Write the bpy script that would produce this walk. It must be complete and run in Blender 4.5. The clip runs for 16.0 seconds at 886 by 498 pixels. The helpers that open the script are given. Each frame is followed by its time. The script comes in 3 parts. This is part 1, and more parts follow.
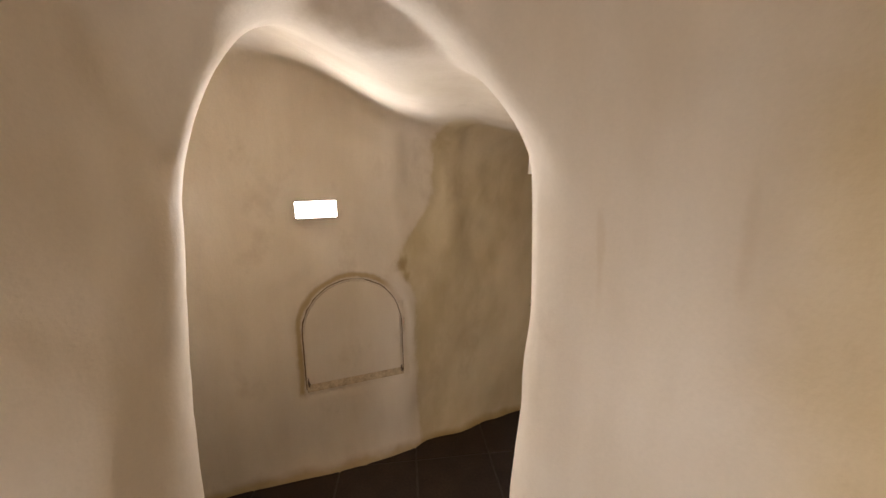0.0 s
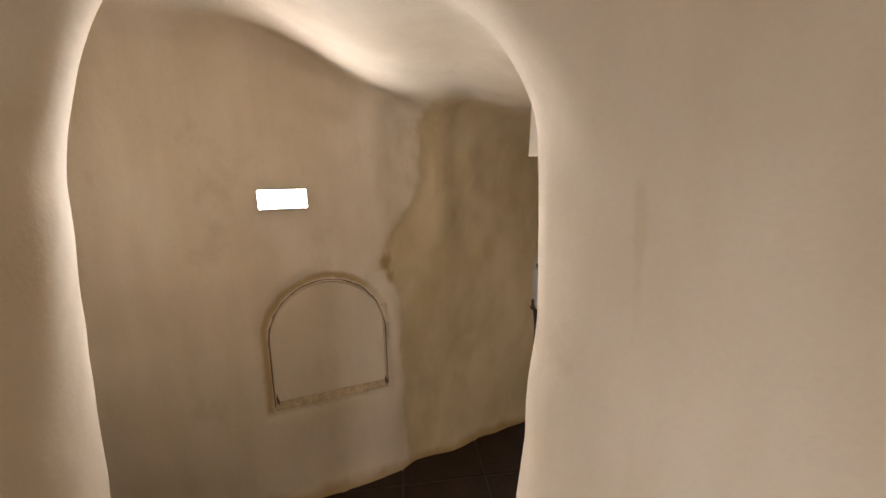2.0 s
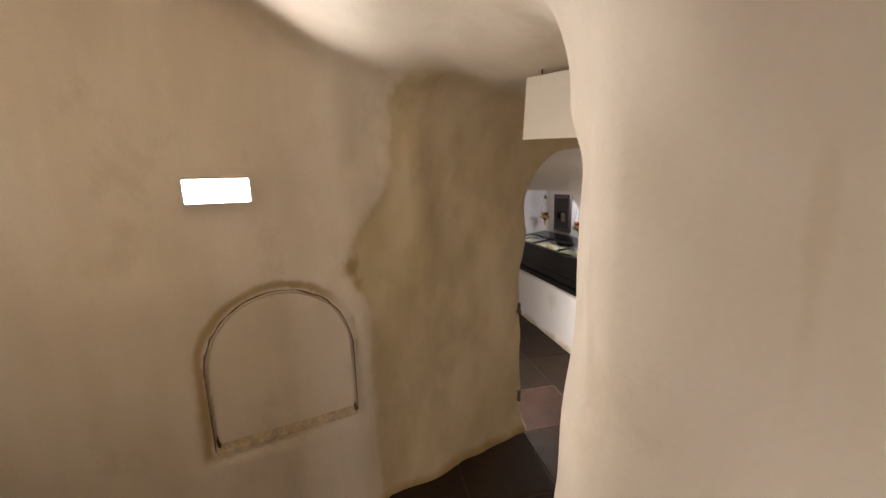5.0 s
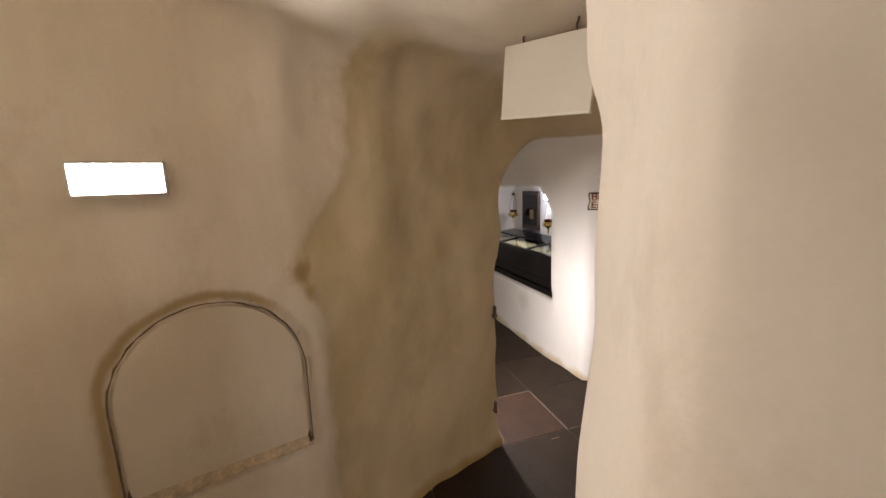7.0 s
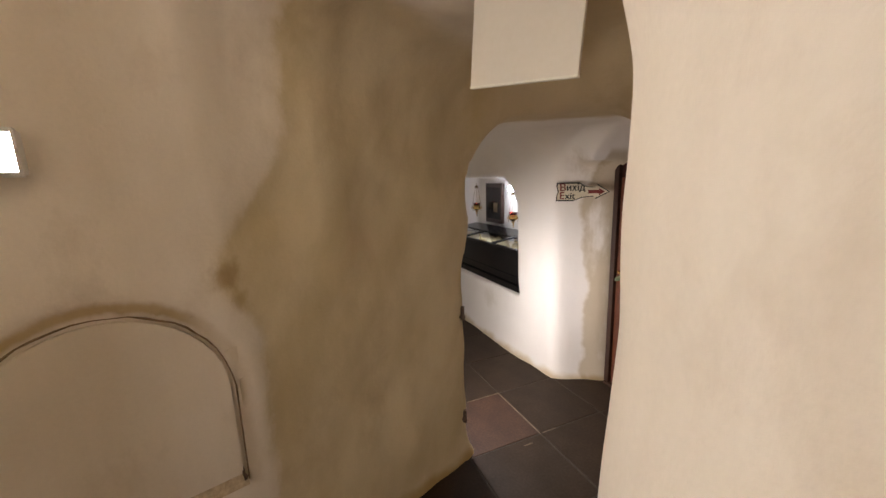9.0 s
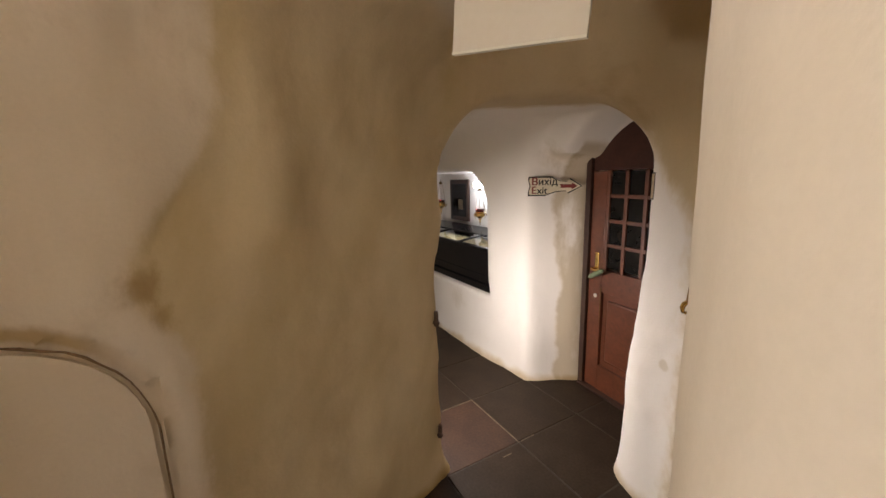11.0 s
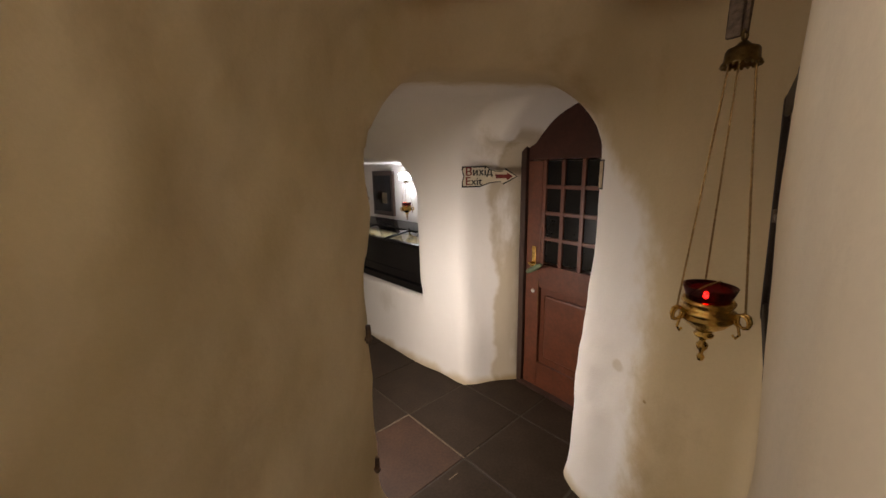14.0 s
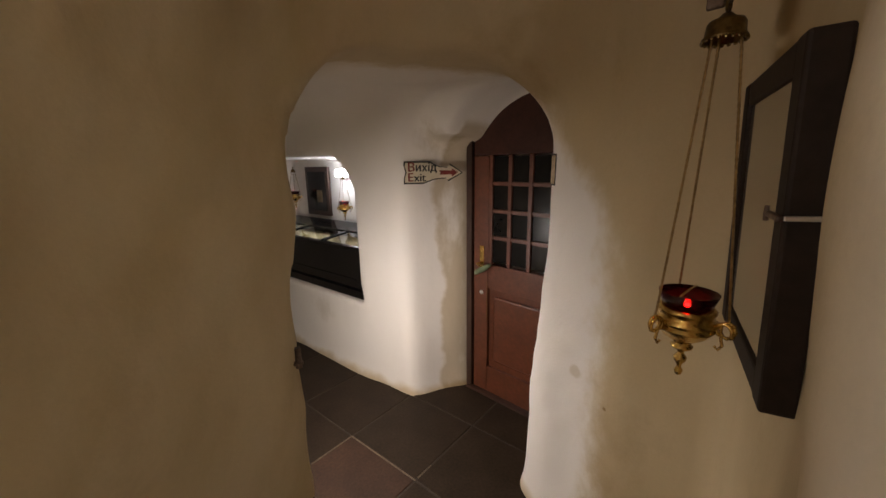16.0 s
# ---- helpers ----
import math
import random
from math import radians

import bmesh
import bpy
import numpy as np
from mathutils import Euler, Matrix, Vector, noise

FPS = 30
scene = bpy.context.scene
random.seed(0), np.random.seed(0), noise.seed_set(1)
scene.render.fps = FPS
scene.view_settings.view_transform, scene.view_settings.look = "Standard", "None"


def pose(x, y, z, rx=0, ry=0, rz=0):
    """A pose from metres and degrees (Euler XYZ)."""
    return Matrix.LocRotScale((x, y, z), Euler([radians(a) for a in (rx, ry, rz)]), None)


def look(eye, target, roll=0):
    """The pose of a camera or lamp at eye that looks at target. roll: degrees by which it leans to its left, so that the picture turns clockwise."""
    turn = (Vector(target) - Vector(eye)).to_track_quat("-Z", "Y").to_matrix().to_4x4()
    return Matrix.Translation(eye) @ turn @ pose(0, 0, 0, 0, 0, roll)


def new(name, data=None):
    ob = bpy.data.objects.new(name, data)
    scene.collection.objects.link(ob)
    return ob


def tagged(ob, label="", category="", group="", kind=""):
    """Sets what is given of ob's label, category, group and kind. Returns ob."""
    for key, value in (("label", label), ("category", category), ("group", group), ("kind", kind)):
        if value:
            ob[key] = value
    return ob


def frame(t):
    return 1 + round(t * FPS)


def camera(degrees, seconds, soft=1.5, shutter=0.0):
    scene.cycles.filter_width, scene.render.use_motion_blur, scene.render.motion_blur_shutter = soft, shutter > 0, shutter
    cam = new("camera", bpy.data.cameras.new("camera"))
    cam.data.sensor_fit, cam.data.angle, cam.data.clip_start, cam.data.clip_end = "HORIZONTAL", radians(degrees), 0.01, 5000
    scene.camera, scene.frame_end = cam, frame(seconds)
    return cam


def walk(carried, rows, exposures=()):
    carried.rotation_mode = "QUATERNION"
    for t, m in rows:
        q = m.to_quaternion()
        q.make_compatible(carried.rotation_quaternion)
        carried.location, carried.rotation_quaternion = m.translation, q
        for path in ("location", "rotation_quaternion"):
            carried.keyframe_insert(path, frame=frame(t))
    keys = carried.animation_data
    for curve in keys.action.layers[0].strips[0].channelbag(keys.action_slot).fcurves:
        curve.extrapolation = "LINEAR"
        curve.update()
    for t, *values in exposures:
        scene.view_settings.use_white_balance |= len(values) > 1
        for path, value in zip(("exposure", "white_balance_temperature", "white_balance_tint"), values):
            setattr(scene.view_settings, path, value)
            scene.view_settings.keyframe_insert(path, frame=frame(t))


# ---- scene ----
cam = camera(100.2, 16.0)
PATH = [
    (0, (0.132, -0.139, 1.818), (-0.004, 1.834, 1.514), -1.5),
    (0.5, (0.128, -0.056, 1.826), (-0.007, 1.913, 1.502), -1.4),
    (1, (0.132, 0.028, 1.814), (0.002, 1.997, 1.484), -1.4),
    (1.5, (0.157, 0.11, 1.79), (0.02, 2.079, 1.468), -1.6),
    (2, (0.164, 0.169, 1.751), (0.04, 2.141, 1.44), -1.8),
    (2.5, (0.157, 0.231, 1.747), (0.055, 2.202, 1.424), -2.0),
    (3, (0.159, 0.282, 1.742), (0.07, 2.253, 1.414), -2.0),
    (3.5, (0.124, 0.331, 1.739), (0.07, 2.301, 1.402), -2.0),
    (4, (0.1, 0.385, 1.736), (0.086, 2.355, 1.393), -1.9),
    (6.5, (0.067, 0.688, 1.699), (0.268, 2.649, 1.36), -2.0),
    (7, (0.074, 0.748, 1.681), (0.327, 2.702, 1.335), -2.0),
    (7.5, (0.081, 0.805, 1.666), (0.382, 2.751, 1.316), -2.0),
    (8, (0.089, 0.869, 1.654), (0.445, 2.805, 1.298), -1.9),
    (8.5, (0.098, 0.924, 1.643), (0.502, 2.848, 1.278), -1.9),
    (9, (0.107, 0.978, 1.637), (0.561, 2.889, 1.261), -1.9),
    (11.5, (0.1, 1.238, 1.588), (0.821, 3.063, 1.202), -1.6),
    (12, (0.1, 1.294, 1.582), (0.883, 3.092, 1.193), -1.5),
    (12.5, (0.108, 1.349, 1.582), (0.952, 3.117, 1.179), -1.5),
    (13, (0.13, 1.388, 1.585), (1.037, 3.122, 1.173), -1.6),
    (13.5, (0.147, 1.427, 1.579), (1.115, 3.127, 1.162), -1.4),
    (14, (0.16, 1.47, 1.565), (1.198, 3.126, 1.139), -1.2),
    (14.5, (0.175, 1.506, 1.552), (1.273, 3.122, 1.123), -0.9),
    (15, (0.204, 1.546, 1.55), (1.359, 3.119, 1.114), -1.0),
    (15.5, (0.221, 1.584, 1.546), (1.446, 3.105, 1.115), -0.8),
    (16, (0.258, 1.622, 1.548), (1.541, 3.092, 1.107), -0.8),
]
EXPOSURES = [(0.0, 0.08, 6280, 14), (2.5, -0.12, 6400, 14), (6.5, -0.12, 6380, 14), (9.0, -0.15, 6420, 14), (12.5, -0.39, 7000, 14), (16.0, -0.85, 6960, 14)]
walk(cam, [(t, look(eye, target, roll)) for t, eye, target, roll in PATH], EXPOSURES)

# ---- light ----
scene.view_settings.exposure = 0.0

world = bpy.data.worlds.new("world")
world.use_nodes = True
world.node_tree.nodes["Background"].inputs[0].default_value = (0.010, 0.008, 0.006, 1)
world.node_tree.nodes["Background"].inputs[1].default_value = 0.2
scene.world = world
LAMP_GLOW = 260.0
PASSAGE_GLOW = 335.0
# strength of the unseen lamp added behind the camera
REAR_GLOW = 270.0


# ---- materials ----
def mat(name, base, rough=0.8, metal=0.0, vary=0.12, scale=6.0, fine=60.0, bump=0.15, second=None, amount=0.5, spec=0.5):
    m = bpy.data.materials.new(name)
    m.use_nodes = True
    nt = m.node_tree
    b = nt.nodes["Principled BSDF"]
    b.inputs["Roughness"].default_value = rough
    b.inputs["Metallic"].default_value = metal
    b.inputs["Specular IOR Level"].default_value = spec
    co = nt.nodes.new("ShaderNodeTexCoord")
    n1 = nt.nodes.new("ShaderNodeTexNoise")
    n1.inputs["Scale"].default_value = scale
    n1.inputs["Detail"].default_value = 6
    n2 = nt.nodes.new("ShaderNodeTexNoise")
    n2.inputs["Scale"].default_value = fine
    n2.inputs["Detail"].default_value = 4
    for n in (n1, n2):
        nt.links.new(co.outputs["Object"], n.inputs["Vector"])
    r1 = nt.nodes.new("ShaderNodeValToRGB")
    r1.color_ramp.elements[0].position, r1.color_ramp.elements[1].position = 0.32, 0.68
    dark = second or tuple(c * (1 - vary) for c in base)
    lite = tuple(min(1, c * (1 + vary)) for c in base)
    r1.color_ramp.elements[0].color = (*[a * amount + b_ * (1 - amount) for a, b_ in zip(dark, base)], 1)
    r1.color_ramp.elements[1].color = (*lite, 1)
    nt.links.new(n1.outputs["Fac"], r1.inputs["Fac"])
    mx = nt.nodes.new("ShaderNodeMixRGB")
    mx.blend_type = "OVERLAY"
    mx.inputs["Fac"].default_value = min(1.0, vary * 1.5)
    nt.links.new(r1.outputs["Color"], mx.inputs["Color1"])
    nt.links.new(n2.outputs["Fac"], mx.inputs["Color2"])
    nt.links.new(mx.outputs["Color"], b.inputs["Base Color"])
    if bump:
        bp = nt.nodes.new("ShaderNodeBump")
        bp.inputs["Strength"].default_value = bump
        bp.inputs["Distance"].default_value = 0.004
        ad = nt.nodes.new("ShaderNodeMath")
        ad.operation = "ADD"
        nt.links.new(n1.outputs["Fac"], ad.inputs[0])
        nt.links.new(n2.outputs["Fac"], ad.inputs[1])
        nt.links.new(ad.outputs[0], bp.inputs["Height"])
        nt.links.new(bp.outputs["Normal"], b.inputs["Normal"])
    return m


def glow(name, color, strength):
    m = bpy.data.materials.new(name)
    m.use_nodes = True
    b = m.node_tree.nodes["Principled BSDF"]
    b.inputs["Base Color"].default_value = (0.8, 0.8, 0.8, 1)
    b.inputs["Emission Color"].default_value = (*color, 1)
    b.inputs["Emission Strength"].default_value = strength
    return m


# width, springing, crown and foot of the sealed arch
NICHE_W, NICHE_SPRING, NICHE_TOP, NICHE_BOTTOM = 0.665, 0.95, 1.285, 0.56


def plaster_material():
    """Old lime plaster: cloudy cream, trowel streaks running down, brown rubbing and damp patches."""
    m = bpy.data.materials.new("lime_plaster")
    m.use_nodes = True
    nt = m.node_tree
    b = nt.nodes["Principled BSDF"]
    b.inputs["Roughness"].default_value = 0.78
    b.inputs["Specular IOR Level"].default_value = 0.25
    co = nt.nodes.new("ShaderNodeTexCoord")

    def noise_at(sx, sy, sz, detail=5, rough=0.5):
        mp = nt.nodes.new("ShaderNodeMapping")
        mp.inputs["Scale"].default_value = (sx, sy, sz)
        n = nt.nodes.new("ShaderNodeTexNoise")
        n.inputs["Scale"].default_value = 1
        n.inputs["Detail"].default_value = detail
        n.inputs["Roughness"].default_value = rough
        nt.links.new(co.outputs["Object"], mp.inputs["Vector"])
        nt.links.new(mp.outputs["Vector"], n.inputs["Vector"])
        return n.outputs["Fac"]

    def ramp(fac, p0, c0, p1, c1):
        r = nt.nodes.new("ShaderNodeValToRGB")
        r.color_ramp.elements[0].position, r.color_ramp.elements[1].position = p0, p1
        r.color_ramp.elements[0].color, r.color_ramp.elements[1].color = (*c0, 1), (*c1, 1)
        nt.links.new(fac, r.inputs["Fac"])
        return r.outputs["Color"]

    def mix(kind, fac, a, c):
        x = nt.nodes.new("ShaderNodeMixRGB")
        x.blend_type = kind
        x.inputs["Fac"].default_value = fac
        nt.links.new(a, x.inputs["Color1"])
        nt.links.new(c, x.inputs["Color2"])
        return x.outputs["Color"]

    cloud = noise_at(1.7, 1.7, 1.3, 4)
    streak = noise_at(7, 7, 1.1, 5)
    stain = noise_at(3.1, 3.1, 1.9, 7, 0.62)
    grain = noise_at(90, 90, 90, 3)
    base = ramp(cloud, 0.3, (0.66, 0.57, 0.44), 0.7, (0.76, 0.68, 0.57))
    col = mix("MULTIPLY", 0.36, base, ramp(streak, 0.3, (0.82, 0.79, 0.74), 0.62, (1, 1, 1)))
    col = mix("MULTIPLY", 0.38, col, ramp(stain, 0.27, (0.58, 0.49, 0.38), 0.43, (1, 1, 1)))
    col = mix("MULTIPLY", 0.14, col, ramp(grain, 0.3, (0.8, 0.8, 0.8), 0.7, (1, 1, 1)))
    # brown-stained stretch past the lamp wall, paler passage side, grimy foot
    sep = nt.nodes.new("ShaderNodeSeparateXYZ")
    nt.links.new(co.outputs["Object"], sep.inputs[0])

    def val(op, a, c, d=None):
        x = nt.nodes.new("ShaderNodeMath")
        x.operation = op
        for k, v in enumerate((a, c, d)):
            if v is None:
                continue
            if isinstance(v, (int, float)):
                x.inputs[k].default_value = v
            else:
                nt.links.new(v, x.inputs[k])
        return x.outputs[0]

    def rise(v, a, c):
        x = nt.nodes.new("ShaderNodeMapRange")
        x.interpolation_type = "SMOOTHSTEP"
        x.inputs["From Min"].default_value, x.inputs["From Max"].default_value = a, c
        nt.links.new(v, x.inputs["Value"])
        return x.outputs["Result"]

    X, Y, Z = sep.outputs
    warp = val("MULTIPLY", val("SUBTRACT", noise_at(4.0, 4.0, 4.0, 4, 0.5), 0.5), 0.30)
    fray = val("MULTIPLY", val("SUBTRACT", noise_at(13, 13, 9, 5, 0.6), 0.5), 0.10)
    along = val("ADD", val("MULTIPLY_ADD", X, 0.84, val("MULTIPLY", Y, 0.54)), fray)
    border = val("MULTIPLY_ADD", rise(Z, 1.45, 1.85), 0.17, 1.05)
    border = val("SUBTRACT", border, val("MULTIPLY", val("MULTIPLY", rise(Z, 1.12, 1.32), val("SUBTRACT", 1.0, rise(Z, 1.36, 1.62))), 0.10))
    past = val("SUBTRACT", along, border)
    across = val("SUBTRACT", val("MULTIPLY", Y, 0.84), val("MULTIPLY", X, 0.54))
    brown = val("MULTIPLY", val("MULTIPLY", rise(past, -0.015, 0.035), rise(across, 1.75, 1.9)), val("SUBTRACT", 1.0, rise(along, 2.2, 2.5)))
    brown = val("MULTIPLY", brown, val("SUBTRACT", 1.0, rise(X, 0.72, 0.85)))

    def tint(color, mask):
        nonlocal col
        x = nt.nodes.new("ShaderNodeMixRGB")
        x.blend_type = "MULTIPLY"
        nt.links.new(mask, x.inputs["Fac"])
        nt.links.new(col, x.inputs["Color1"])
        x.inputs["Color2"].default_value = (*color, 1)
        col = x.outputs["Color"]

    tint((0.94, 0.90, 0.74), brown)
    # slanting darker patches over the brown stretch
    slant = nt.nodes.new("ShaderNodeCombineXYZ")
    nt.links.new(val("MULTIPLY_ADD", Z, -0.45, along), slant.inputs[0])
    nt.links.new(across, slant.inputs[1])
    nt.links.new(val("MULTIPLY", Z, 0.35), slant.inputs[2])
    runs = nt.nodes.new("ShaderNodeTexNoise")
    runs.inputs["Scale"].default_value = 3.0
    runs.inputs["Detail"].default_value = 4
    nt.links.new(slant.outputs[0], runs.inputs["Vector"])
    tint((0.82, 0.79, 0.71), val("MULTIPLY", brown, rise(runs.outputs["Fac"], 0.36, 0.70)))
    # paler towards the passage, the edge drawn back above 1.3 m
    pale_side = val("SUBTRACT", val("ADD", val("MULTIPLY_ADD", X, 0.35, Y), val("MULTIPLY", fray, 1.7)), val("MULTIPLY_ADD", rise(Z, 1.32, 1.75), 0.33, val("MULTIPLY", rise(Z, 1.72, 2.0), 0.38)))
    pale_side = rise(pale_side, 2.62, 2.78)
    white = val("MULTIPLY", pale_side, rise(X, 0.85, 1.1))
    x = nt.nodes.new("ShaderNodeMixRGB")
    nt.links.new(val("MULTIPLY", white, 0.78), x.inputs["Fac"])
    nt.links.new(col, x.inputs["Color1"])
    x.inputs["Color2"].default_value = (0.84, 0.805, 0.77, 1)
    col = x.outputs["Color"]
    reveal = val("MULTIPLY", rise(val("ADD", X, val("MULTIPLY", warp, 0.6)), 1.785, 1.825), val("MULTIPLY", rise(Y, 3.15, 3.2), val("SUBTRACT", 1.0, rise(Y, 3.62, 3.7))))
    tint((0.66, 0.59, 0.47), val("MULTIPLY", reveal, rise(noise_at(5, 5, 2.2, 5, 0.6), 0.24, 0.52)))

    def spot(place, r0, r1, color, wobble=0.0, squash=1.0):
        flat = nt.nodes.new("ShaderNodeVectorMath")
        flat.operation = "MULTIPLY"
        flat.inputs[1].default_value = (1, 1, squash)
        nt.links.new(co.outputs["Object"], flat.inputs[0])
        d = nt.nodes.new("ShaderNodeVectorMath")
        d.operation = "DISTANCE"
        nt.links.new(flat.outputs[0], d.inputs[0])
        d.inputs[1].default_value = (place[0], place[1], place[2] * squash)
        near = d.outputs["Value"]
        if wobble:
            near = val("MULTIPLY_ADD", val("SUBTRACT", noise_at(11, 11, 7, 6, 0.65), 0.5), wobble, near)
        tint(color, val("SUBTRACT", 1.0, rise(near, r0, r1)))

    spot((0.411, 0.957, 1.456), 0.0022, 0.0048, (0.42, 0.32, 0.18), 0.004)
    spot((0.489, 0.876, 1.66), 0.003, 0.016, (0.93, 0.90, 0.85), 0.02, 0.06)
    spot((0.704, 0.650, 1.72), 0.004, 0.020, (0.95, 0.93, 0.90), 0.03, 0.10)
    spot((-0.322, 2.298, 1.34), 0.01, 0.075, (0.68, 0.61, 0.50), 0.14)
    spot((-0.290, 2.315, 1.25), 0.01, 0.05, (0.76, 0.70, 0.59), 0.12)
    # shade of the crease along the plaster edge, painted as an upright streak
    spot((-0.285, 2.32, 1.60), 0.004, 0.028, (0.74, 0.67, 0.54), 0.05, 0.10)
    spot((1.78, 3.38, 1.74), 0.04, 0.17, (0.74, 0.69, 0.60), 0.25)
    spot((1.482, 2.138, 0.668), 0.003, 0.009, (0.6, 0.52, 0.4), 0.02)
    spot((1.516, 2.278, 0.746), 0.018, 0.034, (0.84, 0.80, 0.72), 0.03)
    spot((1.536, 2.347, 0.435), 0.005, 0.012, (0.5, 0.43, 0.3), 0.02)
    spot((1.40, 4.45, 0.42), 0.02, 0.16, (0.86, 0.84, 0.8), 0.3)
    yellow = val("MULTIPLY", rise(val("ADD", X, val("MULTIPLY", warp, 0.5)), 0.66, 0.85), val("SUBTRACT", 1.0, pale_side))
    tint((0.82, 0.74, 0.56), yellow)
    # tan of the groove round the sealed arch, with its shade painted in, fainter right
    u = val("MULTIPLY_ADD", val("ADD", X, 0.63), 0.906, val("MULTIPLY", val("SUBTRACT", Y, 2.165), 0.424))
    w = val("MULTIPLY", val("MAXIMUM", val("SUBTRACT", Z, NICHE_SPRING), 0.0), NICHE_W / 2 / (NICHE_TOP - NICHE_SPRING))
    ringed = val("SUBTRACT", val("SQRT", val("ADD", val("MULTIPLY", u, u), val("MULTIPLY", w, w)), 0.0), NICHE_W / 2)
    ringed = val("MULTIPLY_ADD", fray, 0.35, ringed)
    band = val("MULTIPLY", rise(ringed, -0.012, 0.008), val("SUBTRACT", 1.0, rise(ringed, 0.018, 0.046)))
    band = val("MULTIPLY", band, val("MULTIPLY", rise(Z, NICHE_BOTTOM - 0.05, NICHE_BOTTOM), rise(Y, 1.7, 1.9)))
    band = val("MULTIPLY", band, val("SUBTRACT", 1.0, val("MULTIPLY", rise(u, 0.18, 0.30), 0.75)))
    tint((0.66, 0.56, 0.38), band)
    foot = val("SUBTRACT", 1.0, rise(val("MULTIPLY_ADD", warp, 0.5, Z), 0.0, 0.075))
    tint((0.70, 0.60, 0.43), foot)
    nt.links.new(col, b.inputs["Base Color"])
    ad = nt.nodes.new("ShaderNodeMath")
    ad.operation = "MULTIPLY_ADD"
    ad.inputs[1].default_value = 0.12
    mid = noise_at(9, 9, 6, 5, 0.45)
    nt.links.new(grain, ad.inputs[0])
    nt.links.new(mid, ad.inputs[2])
    bp = nt.nodes.new("ShaderNodeBump")
    bp.inputs["Strength"].default_value = 0.24
    bp.inputs["Distance"].default_value = 0.02
    nt.links.new(ad.outputs[0], bp.inputs["Height"])
    nt.links.new(bp.outputs["Normal"], b.inputs["Normal"])
    return m


PLASTER = plaster_material()
SLAB = mat("dark_iron_slab", (0.027, 0.0170, 0.0105), 0.6, 0, 0.35, 5, 70, 0.3, spec=0.2)
SLAB_RED = mat("rust_brown_slab", (0.044, 0.022, 0.013), 0.6, 0, 0.35, 5, 70, 0.3, spec=0.3)
JOINT = mat("sandy_joint", (0.040, 0.030, 0.021), 0.9, 0, 0.3, 20, 90, 0.3)
PALEJOINT = mat("pale_mortar", (0.12, 0.09, 0.06), 0.9, 0, 0.4, 20, 90, 0.3)
DOORWOOD = mat("varnished_red_wood", (0.105, 0.031, 0.014), 0.4, 0, 0.25, 9, 40, 0.12)
# darker copy of the door wood: shade under the door's arch put into colour
HEADWOOD = mat("shaded_brown_wood", (0.045, 0.015, 0.009), 0.6, 0, 0.25, 9, 40, 0.12, spec=0.25)
CASEWOOD = mat("dull_black_brown_wood", (0.022, 0.014, 0.010), 0.65, 0, 0.3, 9, 40, 0.12, spec=0.2)
DARKWOOD = mat("dark_stained_wood", (0.038, 0.017, 0.011), 0.4, 0, 0.3, 9, 40, 0.12)
BLACKWOOD = mat("black_lacquered_wood", (0.006, 0.005, 0.005), 0.18, 0, 0.3, 9, 40, 0.1, spec=0.25)
BRASS = mat("aged_brass", (0.60, 0.40, 0.13), 0.26, 1.0, 0.35, 30, 120, 0.15)
CHAINBRASS = mat("worn_brass", (0.24, 0.15, 0.06), 0.4, 1.0, 0.3, 30, 120, 0.2)
DULLBRASS = mat("darkened_brass", (0.15, 0.10, 0.042), 0.45, 1.0, 0.4, 30, 120, 0.3)
IRON = mat("rusted_iron", (0.13, 0.092, 0.068), 0.6, 0.8, 0.4, 30, 120, 0.4)
CARD = mat("cream_board", (0.72, 0.66, 0.55), 0.6, 0, 0.05, 3, 50, 0.04)
CARDEDGE = mat("pale_board_edge", (0.78, 0.74, 0.62), 0.6, 0, 0.05, 3, 50, 0.04)
SIGNCREAM = mat("cream_enamel", (0.62, 0.55, 0.40), 0.45, 0, 0.12, 20, 60, 0.1)
INK = mat("black_paint", (0.02, 0.017, 0.015), 0.5, 0, 0.2, 20, 60, 0)
REDINK = mat("red_paint", (0.17, 0.018, 0.012), 0.5, 0, 0.2, 20, 60, 0)
HOUSING = mat("white_plastic_housing", (0.62, 0.60, 0.57), 0.5, 0, 0.05, 10, 60, 0.02)
CLOTH = mat("gold_brocade_cloth", (0.62, 0.50, 0.26), 0.7, 0, 0.3, 14, 60, 0.5)
CLOTHWHITE = mat("white_cloth", (0.75, 0.72, 0.66), 0.85, 0, 0.08, 14, 60, 0.4)
GREENCLOTH = mat("faded_green_cloth", (0.13, 0.16, 0.09), 0.85, 0, 0.2, 25, 60, 0.4)
PANEL_PAINT = mat("faded_painted_panel", (0.15, 0.105, 0.06), 0.5, 0, 0.35, 12, 60, 0.1)
STEEL = mat("bright_steel", (0.7, 0.68, 0.64), 0.45, 1.0, 0.1, 30, 90, 0.05)
TUBE = glow("white_diffuser", (1.0, 0.945, 0.885), LAMP_GLOW)
TUBE_PASSAGE = glow("passage_diffuser", (1.0, 0.955, 0.93), PASSAGE_GLOW)
TUBE_NICHE = glow("cool_bulb", (0.80, 0.88, 1.0), 130.0)
TUBE_REAR = glow("unseen_rear_diffuser", (1.0, 0.915, 0.845), REAR_GLOW)
FLAME = glow("red_flame", (1.0, 0.03, 0.02), 45.0)


def glass(name, color, rough=0.05):
    m = bpy.data.materials.new(name)
    m.use_nodes = True
    b = m.node_tree.nodes["Principled BSDF"]
    b.inputs["Base Color"].default_value = (*color, 1)
